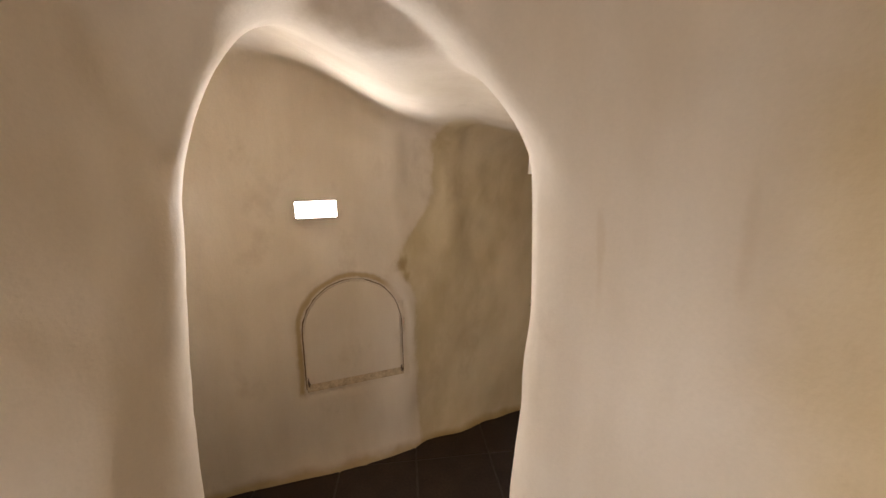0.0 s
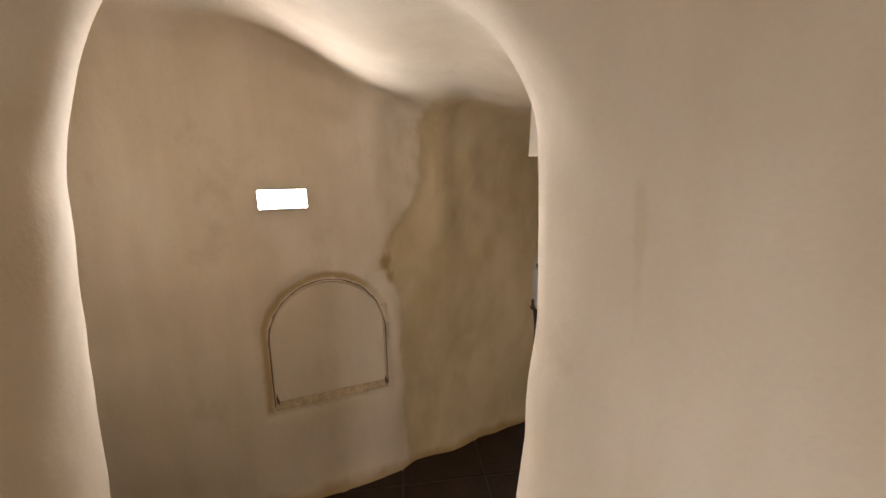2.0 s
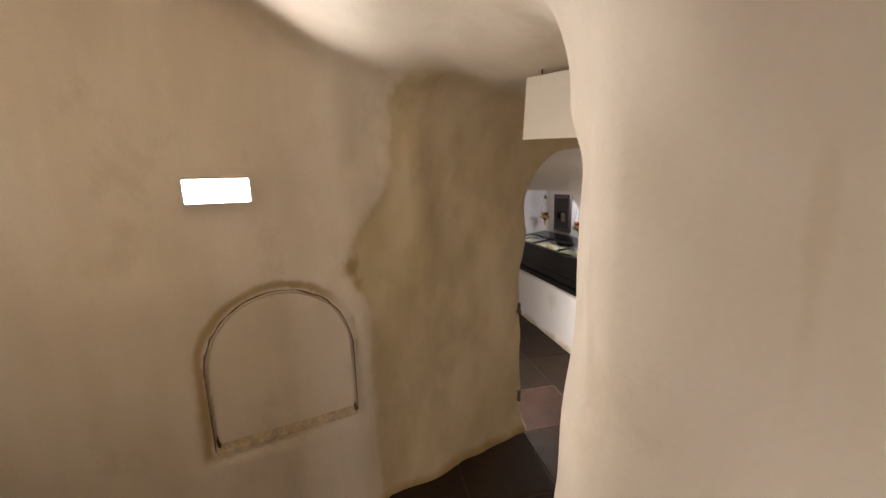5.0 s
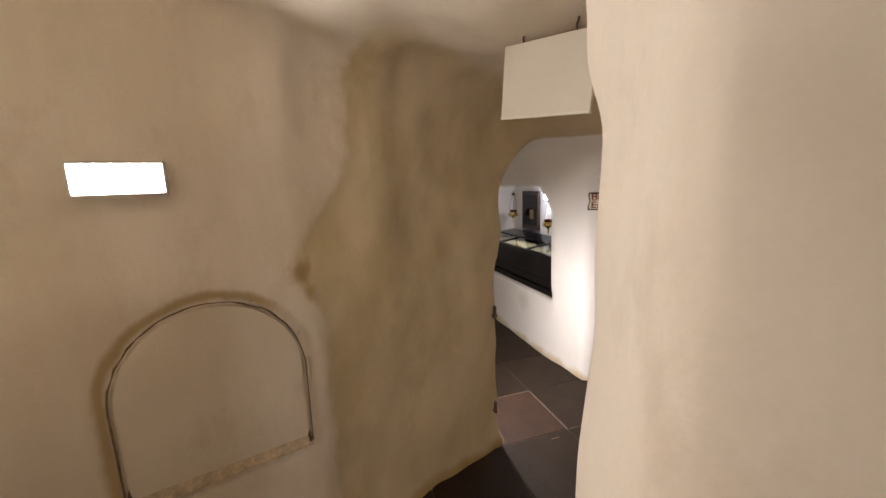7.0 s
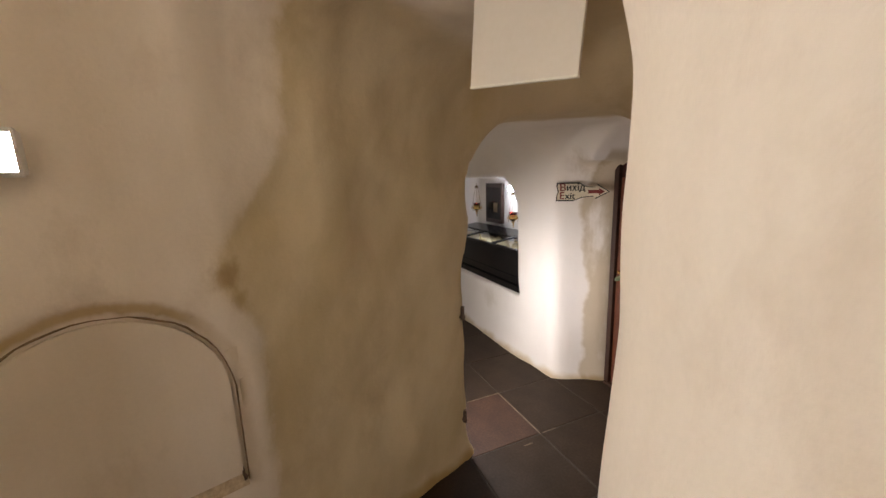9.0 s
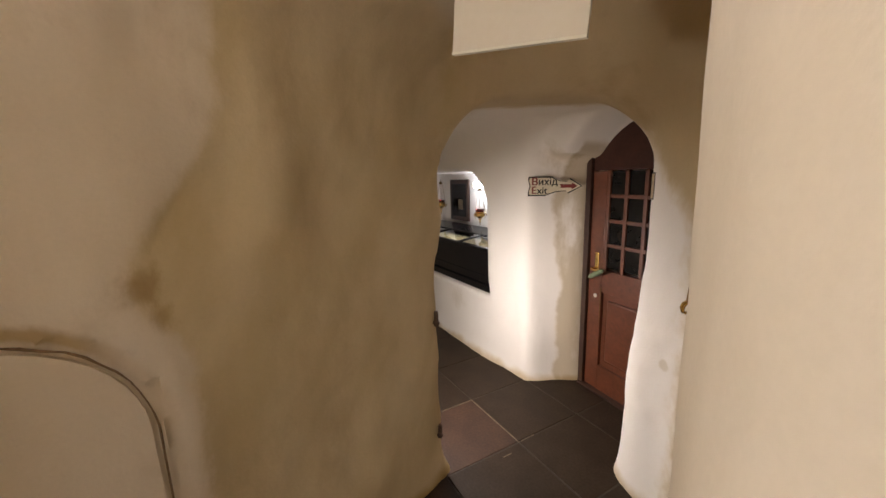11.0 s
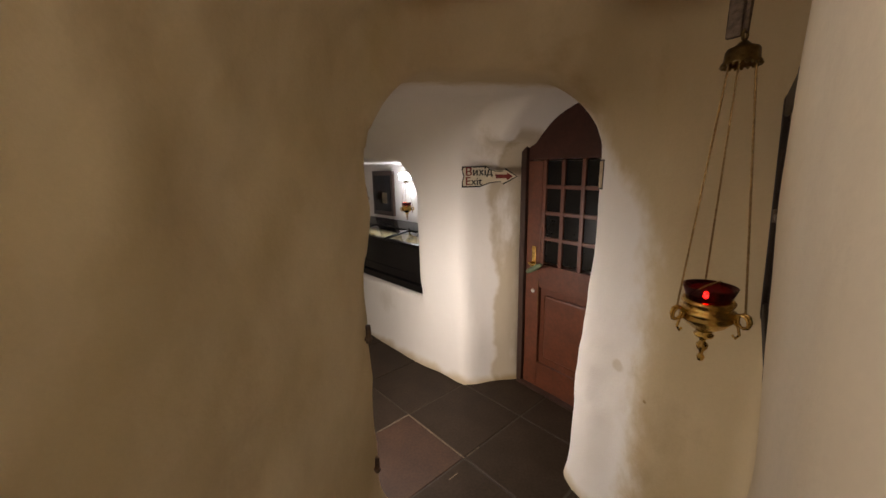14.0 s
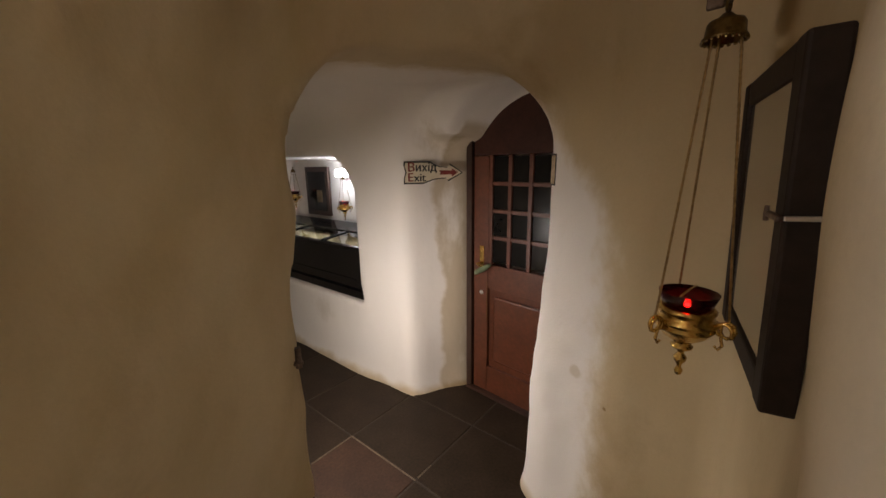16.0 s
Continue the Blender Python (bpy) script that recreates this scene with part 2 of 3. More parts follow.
    b.inputs["Transmission Weight"].default_value = 1.0
    b.inputs["Roughness"].default_value = rough
    b.inputs["IOR"].default_value = 1.45
    return m


CRACK = mat("dark_crack_brown", (0.16, 0.105, 0.055), 0.9, 0, 0.4, 18, 80, 0.4)
OCHRE = mat("stained_ochre_plaster", (0.46, 0.365, 0.24), 0.85, 0, 0.3, 18, 80, 0.4)
RUBY = glass("ruby_glass", (0.17, 0.006, 0.010), 0.22)
CLEAR = glass("clear_glass", (0.95, 0.97, 0.96), 0.02)
PANE = mat("dark_window_glass", (0.008, 0.007, 0.006), 0.2, 0, 0.2, 4, 30, 0.0, spec=0.2)


# ---- mesh helpers ----
def part(name, bm, material, parent=None, label="", smooth=False):
    """Links a bmesh as one mesh object, under a thing or a part."""
    me = bpy.data.meshes.new(name)
    bmesh.ops.recalc_face_normals(bm, faces=bm.faces)
    bm.to_mesh(me)
    bm.free()
    if smooth:
        for p in me.polygons:
            p.use_smooth = True
    me.materials.append(material)
    ob = new(name, me)
    if parent is not None:
        ob.parent = parent
    if label:
        ob["label"] = label
    return ob


def thing(name, m, label, category, group="", kind=""):
    ob = new(name)
    ob.matrix_basis = m
    return tagged(ob, label, category, group, kind)


def frame_at(x, y, z, dx, dy):
    """Wall frame: X along (dx, dy), Y into the wall, Z up."""
    n = math.hypot(dx, dy)
    dx, dy = dx / n, dy / n
    return Matrix(((dx, -dy, 0, x), (dy, dx, 0, y), (0, 0, 1, z), (0, 0, 0, 1)))


def box(bm, x0, x1, y0, y1, z0, z1, bevel=0.0):
    r = bmesh.ops.create_cube(bm, size=1)
    vs = r["verts"]
    for v in vs:
        v.co = Vector(((x0 + x1) / 2 + v.co.x * (x1 - x0), (y0 + y1) / 2 + v.co.y * (y1 - y0), (z0 + z1) / 2 + v.co.z * (z1 - z0)))
    if bevel:
        es = list({e for v in vs for e in v.link_edges})
        bmesh.ops.bevel(bm, geom=es, offset=bevel, segments=2, affect="EDGES", profile=0.5)
    return bm


def boxed(x0, x1, y0, y1, z0, z1, bevel=0.003):
    return box(bmesh.new(), x0, x1, y0, y1, z0, z1, bevel)


def lathe(profile, n=28, bm=None, cx=0.0, cy=0.0):
    """Turns (radius, z) pairs about a vertical axis."""
    bm = bm or bmesh.new()
    rings = []
    for r, z in profile:
        rings.append([bm.verts.new((cx + max(r, 1e-4) * math.cos(2 * math.pi * i / n), cy + max(r, 1e-4) * math.sin(2 * math.pi * i / n), z)) for i in range(n)])
    for a, b in zip(rings, rings[1:]):
        for i in range(n):
            bm.faces.new((a[i], a[(i + 1) % n], b[(i + 1) % n], b[i]))
    return bm


def tube(points, r, n=8, bm=None, closed=False):
    """Round rod along points; r may be a number or one radius a point."""
    bm = bm or bmesh.new()
    pts = [Vector(p) for p in points]
    rings = []
    last = None
    for i, p in enumerate(pts):
        a = pts[(i - 1) % len(pts)] if closed or i > 0 else p
        b = pts[(i + 1) % len(pts)] if closed or i < len(pts) - 1 else p
        d = (b - a).normalized()
        u = d.orthogonal().normalized() if last is None else (last - d * last.dot(d)).normalized()
        last = u
        w = d.cross(u)
        rr = r[i] if isinstance(r, (list, tuple)) else r
        rings.append([bm.verts.new(p + (u * math.cos(2 * math.pi * k / n) + w * math.sin(2 * math.pi * k / n)) * rr) for k in range(n)])
    pairs = list(zip(rings, rings[1:])) + ([(rings[-1], rings[0])] if closed else [])
    for a, b in pairs:
        for k in range(n):
            bm.faces.new((a[k], a[(k + 1) % n], b[(k + 1) % n], b[k]))
    if not closed:
        bm.faces.new(rings[0][::-1])
        bm.faces.new(rings[-1])
    return bm


def plate(outline, y0, y1, bm=None):
    """Flat plate with an outline in X, Z, from depth y0 to y1."""
    bm = bm or bmesh.new()
    a = [bm.verts.new((x, y0, z)) for x, z in outline]
    b = [bm.verts.new((x, y1, z)) for x, z in outline]
    bm.faces.new(a)
    bm.faces.new(b[::-1])
    for i in range(len(a)):
        j = (i + 1) % len(a)
        bm.faces.new((a[i], b[i], b[j], a[j]))
    return bm


def lettering(text, size, depth=0.0015):
    """A bmesh of built-in font letters, lying in X, Z and facing -Y."""
    cu = bpy.data.curves.new("letters", "FONT")
    cu.body, cu.size, cu.extrude = text, size, depth
    cu.offset = 0.0
    ob = bpy.data.objects.new("letters", cu)
    scene.collection.objects.link(ob)
    me = bpy.data.meshes.new_from_object(ob.evaluated_get(bpy.context.evaluated_depsgraph_get()))
    bpy.data.objects.remove(ob)
    bm = bmesh.new()
    bm.from_mesh(me)
    bpy.data.meshes.remove(me)
    for v in bm.verts:
        v.co = Vector((v.co.x, -v.co.z, v.co.y))
    # struck twice, a hair apart, for a heavier stroke
    again = bmesh.ops.duplicate(bm, geom=bm.verts[:] + bm.edges[:] + bm.faces[:])
    for v in again["geom"]:
        if isinstance(v, bmesh.types.BMVert):
            v.co += Vector((size * 0.05, -0.0004, size * 0.012))
    return bm


# ---- the cave: the hollow is described as a distance field and its skin is drawn ----
# plan of the hollow, counter-clockwise from the arch's right side
PLAN = [(0.31, 1.04), (0.33, 1.13), (0.372, 1.272), (0.436, 1.394), (0.59, 1.545), (0.75, 1.628), (1.06, 1.640), (1.52, 1.785),
        (1.47, 2.10), (1.53, 2.36), (1.60, 2.50), (2.14, 2.46), (2.07, 3.345), (1.95, 3.36), (1.78, 3.46), (1.615, 3.535),
        (1.50, 3.90), (1.40, 4.50), (1.30, 5.05), (1.15, 5.70), (0.35, 5.70), (0.42, 4.40), (0.46, 3.12), (0.712, 2.88),
        (0.43, 2.73), (0.21, 2.61), (0.03, 2.50), (-0.21, 2.405), (-0.265, 2.375), (-0.29, 2.325), (-0.62, 2.165), (-0.94, 2.02), (-1.16, 1.905),
        (-1.80, 1.62), (-2.30, 1.42), (-2.20, 1.10), (-1.30, 1.22), (-0.95, 1.16), (-0.82, 1.06), (-0.765, 0.95), (-0.765, 0.85), (-0.82, 0.70), (-1.00, 0.30),
        (-1.15, -0.40), (-1.20, -1.60), (1.05, -1.60), (1.02, -0.60), (0.95, 0.15), (0.75, 0.58), (0.50, 0.86), (0.36, 0.98)]
STEP = 0.025
LOW, HIGH = (-2.7, -2.0, -0.12), (2.85, 6.4, 3.0)


def axis_points(k):
    return np.arange(LOW[k], HIGH[k], STEP)


def plan_distance(px, py, poly):
    d = np.full(px.shape, 1e9)
    inside = np.zeros(px.shape, bool)
    for (ax, ay), (bx, by) in zip(poly, poly[1:] + poly[:1]):
        ex, ey = bx - ax, by - ay
        wx, wy = px - ax, py - ay
        k = np.clip((wx * ex + wy * ey) / (ex * ex + ey * ey), 0, 1)
        d = np.minimum(d, (wx - k * ex) ** 2 + (wy - k * ey) ** 2)
        c = (ay <= py) != (by <= py)
        with np.errstate(divide="ignore", invalid="ignore"):
            xs = ax + (py - ay) * ex / (ey if ey else 1e-9)
        inside ^= c & (px < xs)
    return np.where(inside, -1, 1) * np.sqrt(d)


def blur(a, sigma, axes):
    n = max(1, int(3 * sigma / STEP))
    k = np.exp(-0.5 * (np.arange(-n, n + 1) * STEP / sigma) ** 2)
    k /= k.sum()
    for ax in axes:
        pad = [(0, 0)] * a.ndim
        pad[ax] = (n, n)
        p = np.pad(a, pad, mode="edge")
        out = np.zeros_like(a)
        for i, w in enumerate(k):
            sl = [slice(None)] * a.ndim
            sl[ax] = slice(i, i + a.shape[ax])
            out += w * p[tuple(sl)]
        a = out
    return a


def smooth_max(a, b, r):
    return np.minimum(np.maximum(a, b), -r) + np.sqrt(np.maximum(a + r, 0) ** 2 + np.maximum(b + r, 0) ** 2)


def smooth_min(a, b, r):
    h = np.clip(0.5 + 0.5 * (b - a) / r, 0, 1)
    return b + (a - b) * h - r * h * (1 - h)


def stairstep(x, a, b):
    k = np.clip((x - a) / (b - a), 0, 1)
    return k * k * (3 - 2 * k)


def lumps(rng, shape, cell):
    """Soft value noise on the grid, about -1 to 1, with lumps of about that many metres."""
    cells = cell if isinstance(cell, tuple) else (cell, cell, cell)
    coarse = [max(3, int(n * STEP / c) + 3) for n, c in zip(shape, cells)]
    a = rng.uniform(-1, 1, coarse)
    for ax, n in enumerate(shape):
        p = np.arange(n) * STEP / cells[ax]
        i = np.minimum(p.astype(int), coarse[ax] - 2)
        f = p - i
        f = f * f * (3 - 2 * f)
        sh = [1] * 3
        sh[ax] = n
        f = f.reshape(sh)
        a = np.take(a, i, ax) * (1 - f) + np.take(a, i + 1, ax) * f
    return a.astype(np.float32)


def cave_field():
    gx, gy, gz = axis_points(0), axis_points(1), axis_points(2)
    px, py = np.meshgrid(gx, gy, indexing="ij")
    d2 = blur(plan_distance(px, py, PLAN), 0.035, (0, 1))
    # height of the vault over each place of the plan
    lobby = 2.25 + 0.33 * stairstep(-px, 0.05, 0.95) - 0.07 * stairstep(px, 0.1, 0.5)
    arch = 2.38 - np.where(px < -0.3, 1.28, 0.95) * (px + 0.30) ** 2
    near_arch = np.exp(-((py - 0.92 - 0.05 * stairstep(px, 0.0, 0.35) - 0.06 * stairstep(-px, 0.35, 0.65)) / 0.22) ** 2)
    h = lobby * (1 - stairstep(-py, -1.1, -0.6)) + 2.62 * stairstep(-py, -1.1, -0.6)
    h = h * (1 - near_arch) + np.minimum(h, arch) * near_arch
    q = (px - 0.64) * 0.345 + (py - 2.85) * 0.938
    s = (px - 0.64) * 0.938 - (py - 2.85) * 0.345
    wide = 0.05 + 0.55 * stairstep(s, 0.25, 0.95)
    beyond = stairstep(q, 0.03 - wide, 0.03)
    h = h * (1 - beyond) + 1.94 * beyond
    recess = stairstep(px, 1.62, 1.72) * stairstep(py, 2.3, 2.45) * (1 - stairstep(py, 3.36, 3.5))
    h = h * (1 - recess) + (1.95 - np.minimum(0.34 * (np.maximum(py - 2.72, 0) / 0.60) ** 2.8, 0.22)) * recess
    r = 0.13 + 0.12 * stairstep(px, -0.25, 0.1) * (1 - np.clip(near_arch + beyond, 0, 1)) + 0.20 * np.clip(near_arch * (1 - 0.6 * stairstep(px, 0.0, 0.3)) + beyond, 0, 1) * (1 - recess)
    z = gz[None, None, :]
    rng = np.random.default_rng(5)
    shape = (len(gx), len(gy), len(gz))
    n1, n2, n3 = lumps(rng, shape, 0.62), lumps(rng, shape, 0.21), lumps(rng, shape, 0.09)
    rock = (stairstep(px, -0.40, -0.25) * (1 - stairstep(px, 0.55, 0.7)) * stairstep(py, 2.0, 2.2))[:, :, None]
    calm = np.exp(-((px + 0.63) / 0.42) ** 4 - ((py - 2.15) / 0.4) ** 4)[:, :, None]
    rough = 0.020 * (1 - 0.8 * calm) * n1 + (0.010 + 0.014 * rock) * n2 + (0.002 + 0.005 * rock) * n3
    rough = rough + 0.015 * rock * lumps(rng, shape, (0.16, 0.16, 0.55))
    trowel = (1 - stairstep(py, 0.9, 1.1))[:, :, None]
    rough = rough + trowel * (0.006 * lumps(rng, shape, (0.16, 0.16, 0.42)) + 0.005 * lumps(rng, shape, 0.11))
    scar = (np.exp(-((px - 1.55) / 0.12) ** 2 - ((py - 2.35) / 0.18) ** 2))[:, :, None] * np.exp(-((z - 0.75) / 0.40) ** 2)
    rough = rough + 0.018 * scar * lumps(rng, shape, 0.075)
    wall = d2[:, :, None] + rough
    # the foot of the walls creeps out a little
    wall = wall + 0.035 * np.exp(-np.maximum(z, 0) / 0.10)
    wall = wall + 0.06 * np.exp(-((px + 0.65) / 0.45) ** 2 - ((py - 2.15) / 0.4) ** 2)[:, :, None] * np.exp(-np.maximum(z, 0) / 0.15)
    left = (np.exp(-((px + 0.78) / 0.25) ** 2 - ((py - 0.95) / 0.3) ** 2))[:, :, None]
    right = (np.exp(-((px - 0.33) / 0.2) ** 2 - ((py - 1.22) / 0.36) ** 2))[:, :, None]
    wall = wall + 0.05 * left * (1.55 * stairstep(z, 1.0, 1.75) - 1.25) - 0.11 * right * (stairstep(z, 0.5, 1.6) - 0.71) + 0.027 * right * np.exp(-((z - 1.27) / 0.2) ** 2)

    def swell(x, y, reach):
        return np.exp(-((px - x) / reach) ** 2 - ((py - y) / reach) ** 2)[:, :, None]

    # the arch's far edge swells near the crown
    wall = wall - 0.025 * swell(0.30, 1.03, 0.12) * stairstep(z, 1.8, 1.95) + 0.035 * swell(0.43, 1.36, 0.12) * stairstep(z, 1.75, 1.9)
    wall = wall + 0.018 * swell(0.84, 1.635, 0.12) * stairstep(z, 1.2, 1.6)
    # the passage's jambs: one leans out at the head, the other swells at the foot
    wall = wall + swell(0.67, 2.86, 0.15) * (0.026 * stairstep(z, 1.0, 1.5) - 0.004 * (1 - stairstep(z, 0.85, 1.1)))
    wall = wall + 0.06 * swell(1.58, 2.47, 0.15) * (1 - stairstep(z, 0.55, 1.25))
    # the stained plaster lies a little behind the newer coat
    along = (px * 0.84 + py * 0.54)[:, :, None] + 0.02 * n3
    border = 1.05 + 0.17 * stairstep(z, 1.45, 1.85) - 0.10 * stairstep(z, 1.12, 1.32) * (1 - stairstep(z, 1.36, 1.62))
    behind = (stairstep(py * 0.84 - px * 0.54, 1.75, 1.9) * (1 - stairstep(px, 0.3, 0.6)))[:, :, None]
    wall = wall - (0.016 - 0.009 * stairstep(z, 1.5, 1.8) - 0.010 * (1 - stairstep(z, 0.9, 1.15))) * behind * stairstep(along - border, -0.01, 0.045)
    # the pillar's foot spreads
    foot = np.exp(-((px - 1.64) / 0.16) ** 2 - ((py - 3.48) / 0.16) ** 2)[:, :, None]
    wall = wall + 0.05 * foot * (1 - stairstep(z, 0.1, 1.2))
    back = np.exp(-((px + 0.85) / 0.55) ** 4 - ((py - 2.1) / 0.45) ** 4)[:, :, None]
    wall = wall - 0.045 * back * stairstep(z, 1.25, 1.65)
    roof = z - h[:, :, None] + 0.7 * rough
    air = smooth_max(wall, roof, r[:, :, None]).astype(np.float32)
    ceiling = (roof > wall)
    # burial niche in the far wall
    ux, uy = -0.183, 0.983
    a = (px - 1.60) * ux + (py - 3.475) * uy
    b = (px - 1.60) * uy - (py - 3.475) * ux
    top = 1.63 - 0.24 * np.clip((0.80 - a) / 0.30, 0, 1) ** 2
    cx = np.maximum(np.maximum(0.50 - a, a - 2.36), np.maximum(b - 0.66, -0.2 - b))[:, :, None]
    cz = np.maximum(z - top[:, :, None], 0.565 - z)
    niche = np.maximum(cx, cz) + 0.4 * rough
    air = smooth_min(air, niche.astype(np.float32), 0.035)
    # sunk arched field in the lamp wall
    lx = (px + 0.63) * 0.906 + (py - 2.165) * 0.424
    ly = -(px + 0.63) * 0.424 + (py - 2.165) * 0.906
    half = NICHE_W / 2
    zc = NICHE_SPRING
    side = np.abs(lx)[:, :, None] - half
    rise = np.sqrt((lx[:, :, None] / half) ** 2 + (np.maximum(z - zc, 0) / (NICHE_TOP - zc)) ** 2) * half - half
    field = np.maximum(np.where(z > zc, rise, side), NICHE_BOTTOM - z)
    sunk = np.maximum(field, np.abs(ly + 0.14)[:, :, None] - 0.162)
    trough = np.maximum(np.abs(field - 0.024) - 0.012, np.abs(ly + 0.14)[:, :, None] - 0.156)
    air = smooth_min(air, trough.astype(np.float32), 0.02)
    air = np.minimum(air, sunk.astype(np.float32))
    rim = np.minimum(d2, cx[:, :, 0]) - 0.22
    return gx, gy, gz, air, ceiling, rim


def surface(field, gx, gy, gz):
    """Naive surface nets: vertices in the cells that the zero level crosses, quads across the crossed edges."""
    f = field
    inside = f < 0
    nx, ny, nz = f.shape
    cells = np.zeros((nx - 1, ny - 1, nz - 1), np.int8)
    acc = np.zeros((nx - 1, ny - 1, nz - 1, 3), np.float32)
    cnt = np.zeros((nx - 1, ny - 1, nz - 1), np.float32)
    for ax in range(3):
        o1, o2 = [k for k in range(3) if k != ax]
        lo = [slice(None)] * 3
        hi = [slice(None)] * 3
        lo[ax], hi[ax] = slice(0, -1), slice(1, None)
        a, b = f[tuple(lo)], f[tuple(hi)]
        cross = (a < 0) != (b < 0)
        with np.errstate(divide="ignore", invalid="ignore"):
            t = np.where(cross, a / (a - b), 0)
        for i in (0, 1):
            for j in (0, 1):
                sl = [slice(None)] * 3
                sl[o1] = slice(i, f.shape[o1] - 1 + i)
                sl[o2] = slice(j, f.shape[o2] - 1 + j)
                c = cross[tuple(sl)]
                cnt += c
                acc[..., ax] += np.where(c, t[tuple(sl)], 0)
                acc[..., o1] += i * c
                acc[..., o2] += j * c
    live = cnt > 0
    index = np.full(live.shape, -1, np.int64)
    index[live] = np.arange(live.sum())
    pos = acc[live] / cnt[live][:, None]
    ijk = np.argwhere(live)
    origin = np.array([gx[0], gy[0], gz[0]])
    verts = origin + (ijk + pos) * STEP
    quads = []
    for ax in range(3):
        o1, o2 = [(1, 2), (2, 0), (0, 1)][ax]
        lo = [slice(None)] * 3
        hi = [slice(None)] * 3
        lo[ax], hi[ax] = slice(0, -1), slice(1, None)
        for k in (o1, o2):
            lo[k] = hi[k] = slice(1, -1)
        a, b = inside[tuple(lo)], inside[tuple(hi)]
        for c, flip in ((a & ~b, False), (~a & b, True)):
            e = np.argwhere(c)
            e[:, o1] += 1
            e[:, o2] += 1
            cs = []
            for i, j in ((-1, -1), (0, -1), (0, 0), (-1, 0)):
                p = e.copy()
                p[:, o1] += i
                p[:, o2] += j
                cs.append(index[p[:, 0], p[:, 1], p[:, 2]])
            q = np.stack(cs, 1)
            quads.append(q[:, ::-1] if flip else q)
    return verts, np.concatenate(quads), ijk


def build_cave():
    gx, gy, gz, air, ceil, rim = cave_field()
    z = gz[None, None, :]
    skin = np.maximum(np.maximum(-air, rim[:, :, None]), np.maximum(-0.075 - z, z - 2.80))
    verts, quads, ijk = surface(skin.astype(np.float32), gx, gy, gz)
    p = verts[quads]
    fn = np.cross(p[:, 2] - p[:, 0], p[:, 3] - p[:, 1])
    vn = np.zeros_like(verts)
    for k in range(4):
        np.add.at(vn, quads[:, k], fn)
    vn /= np.maximum(np.linalg.norm(vn, axis=1, keepdims=True), 1e-9)
    cen = p.mean(1)
    roof = ceil[ijk[quads[:, 0], 0], ijk[quads[:, 0], 1], ijk[quads[:, 0], 2]]
    seeds = [("wall_arch_west", -1.1, 0.2), ("wall_lamp", -0.9, 2.1), ("wall_rock", 0.2, 2.75), ("wall_passage_west", 0.35, 4.2),
             ("wall_passage_east", 1.6, 4.3), ("wall_door", 2.0, 2.95), ("wall_icon", 1.2, 1.75), ("wall_arch_east", 0.4, 0.4)]
    sd = np.array([[s[1], s[2]] for s in seeds])
    which = np.argmin(((cen[:, None, :2] - sd[None]) ** 2).sum(2), 1)
    which[roof] = len(seeds)
    labels = {"wall_lamp": "cream lime-plastered cave wall with a lamp and sunk arched field", "wall_rock": "rough undulating plastered cave wall, stained brown",
              "wall_passage_east": "whitewashed passage wall with a burial niche", "ceiling": "uneven cream plastered cave vault"}
    for k, name in enumerate([s[0] for s in seeds] + ["ceiling"]):
        q = quads[which == k]
        used, inv = np.unique(q, return_inverse=True)
        q = inv.reshape(q.shape)
        me = bpy.data.meshes.new(name)
        me.from_pydata(verts[used].tolist(), [], q.tolist())
        me.update()
        me.polygons.foreach_set("use_smooth", np.ones(len(me.polygons), bool))
        me.normals_split_custom_set_from_vertices(vn[used].tolist())
        me.materials.append(PLASTER)
        tagged(new(name, me), labels.get(name, "smooth cream lime-plastered cave wall"), "ceiling" if name == "ceiling" else "wall", "", "structure")


build_cave()


# ---- floor ----
def build_floor():
    floor = part("floor", boxed(-2.6, 2.8, -1.9, 6.0, -0.16, -0.006, 0), JOINT, None)
    tagged(floor, "floor of large dark worn slabs with pale joints", "floor", "", "structure")
    u, v = Vector((0.17, -0.985)), Vector((-0.985, -0.17))
    o = Vector((1.085, 3.41))
    rng = random.Random(3)
    dims = []
    for i in range(-6, 12):
        for j in range(-4, 9):
            c = o + u * (0.51 * (i + 0.5)) + v * (0.51 * (j + 0.5))
            if -2.4 < c.x < 2.5 and -1.7 < c.y < 5.8:
                dims.append((i, j, c))
    for a, b in (((0.0, 0.0), (0.51, 0.0)), ((0.0, 0.0), (0.0, 0.30)), ((0.51, -0.12), (0.51, -0.02)), ((0.56, 0.10), (0.56, 0.16))):
        p, q = o + u * a[0] + v * a[1], o + u * b[0] + v * b[1]
        part("joint", tube([(p.x, p.y, -0.0045), ((p.x + q.x) / 2, (p.y + q.y) / 2, -0.004), (q.x, q.y, -0.0045)], 0.0040, 6), PALEJOINT, floor, "pale mortar joint")
    bm = boxed(-0.25, 0.25, -0.25, 0.25, -0.03, 0.0, 0.004)
    first = part("floor_slab", bm, SLAB, floor)
    mesh_dark = first.data
    mesh_red = mesh_dark.copy()
    mesh_red.materials[0] = SLAB_RED
    for k, (i, j, c) in enumerate(dims):
        red = (i, j) == (0, 0)
        ob = first if k == 0 else new("floor_slab", mesh_dark)
        ob.data = mesh_red if red else mesh_dark
        ob.parent = floor
        ob.matrix_basis = pose(c.x, c.y, rng.uniform(-0.003, 0.0), rng.uniform(-0.3, 0.3), rng.uniform(-0.3, 0.3), -80.2)


build_floor()


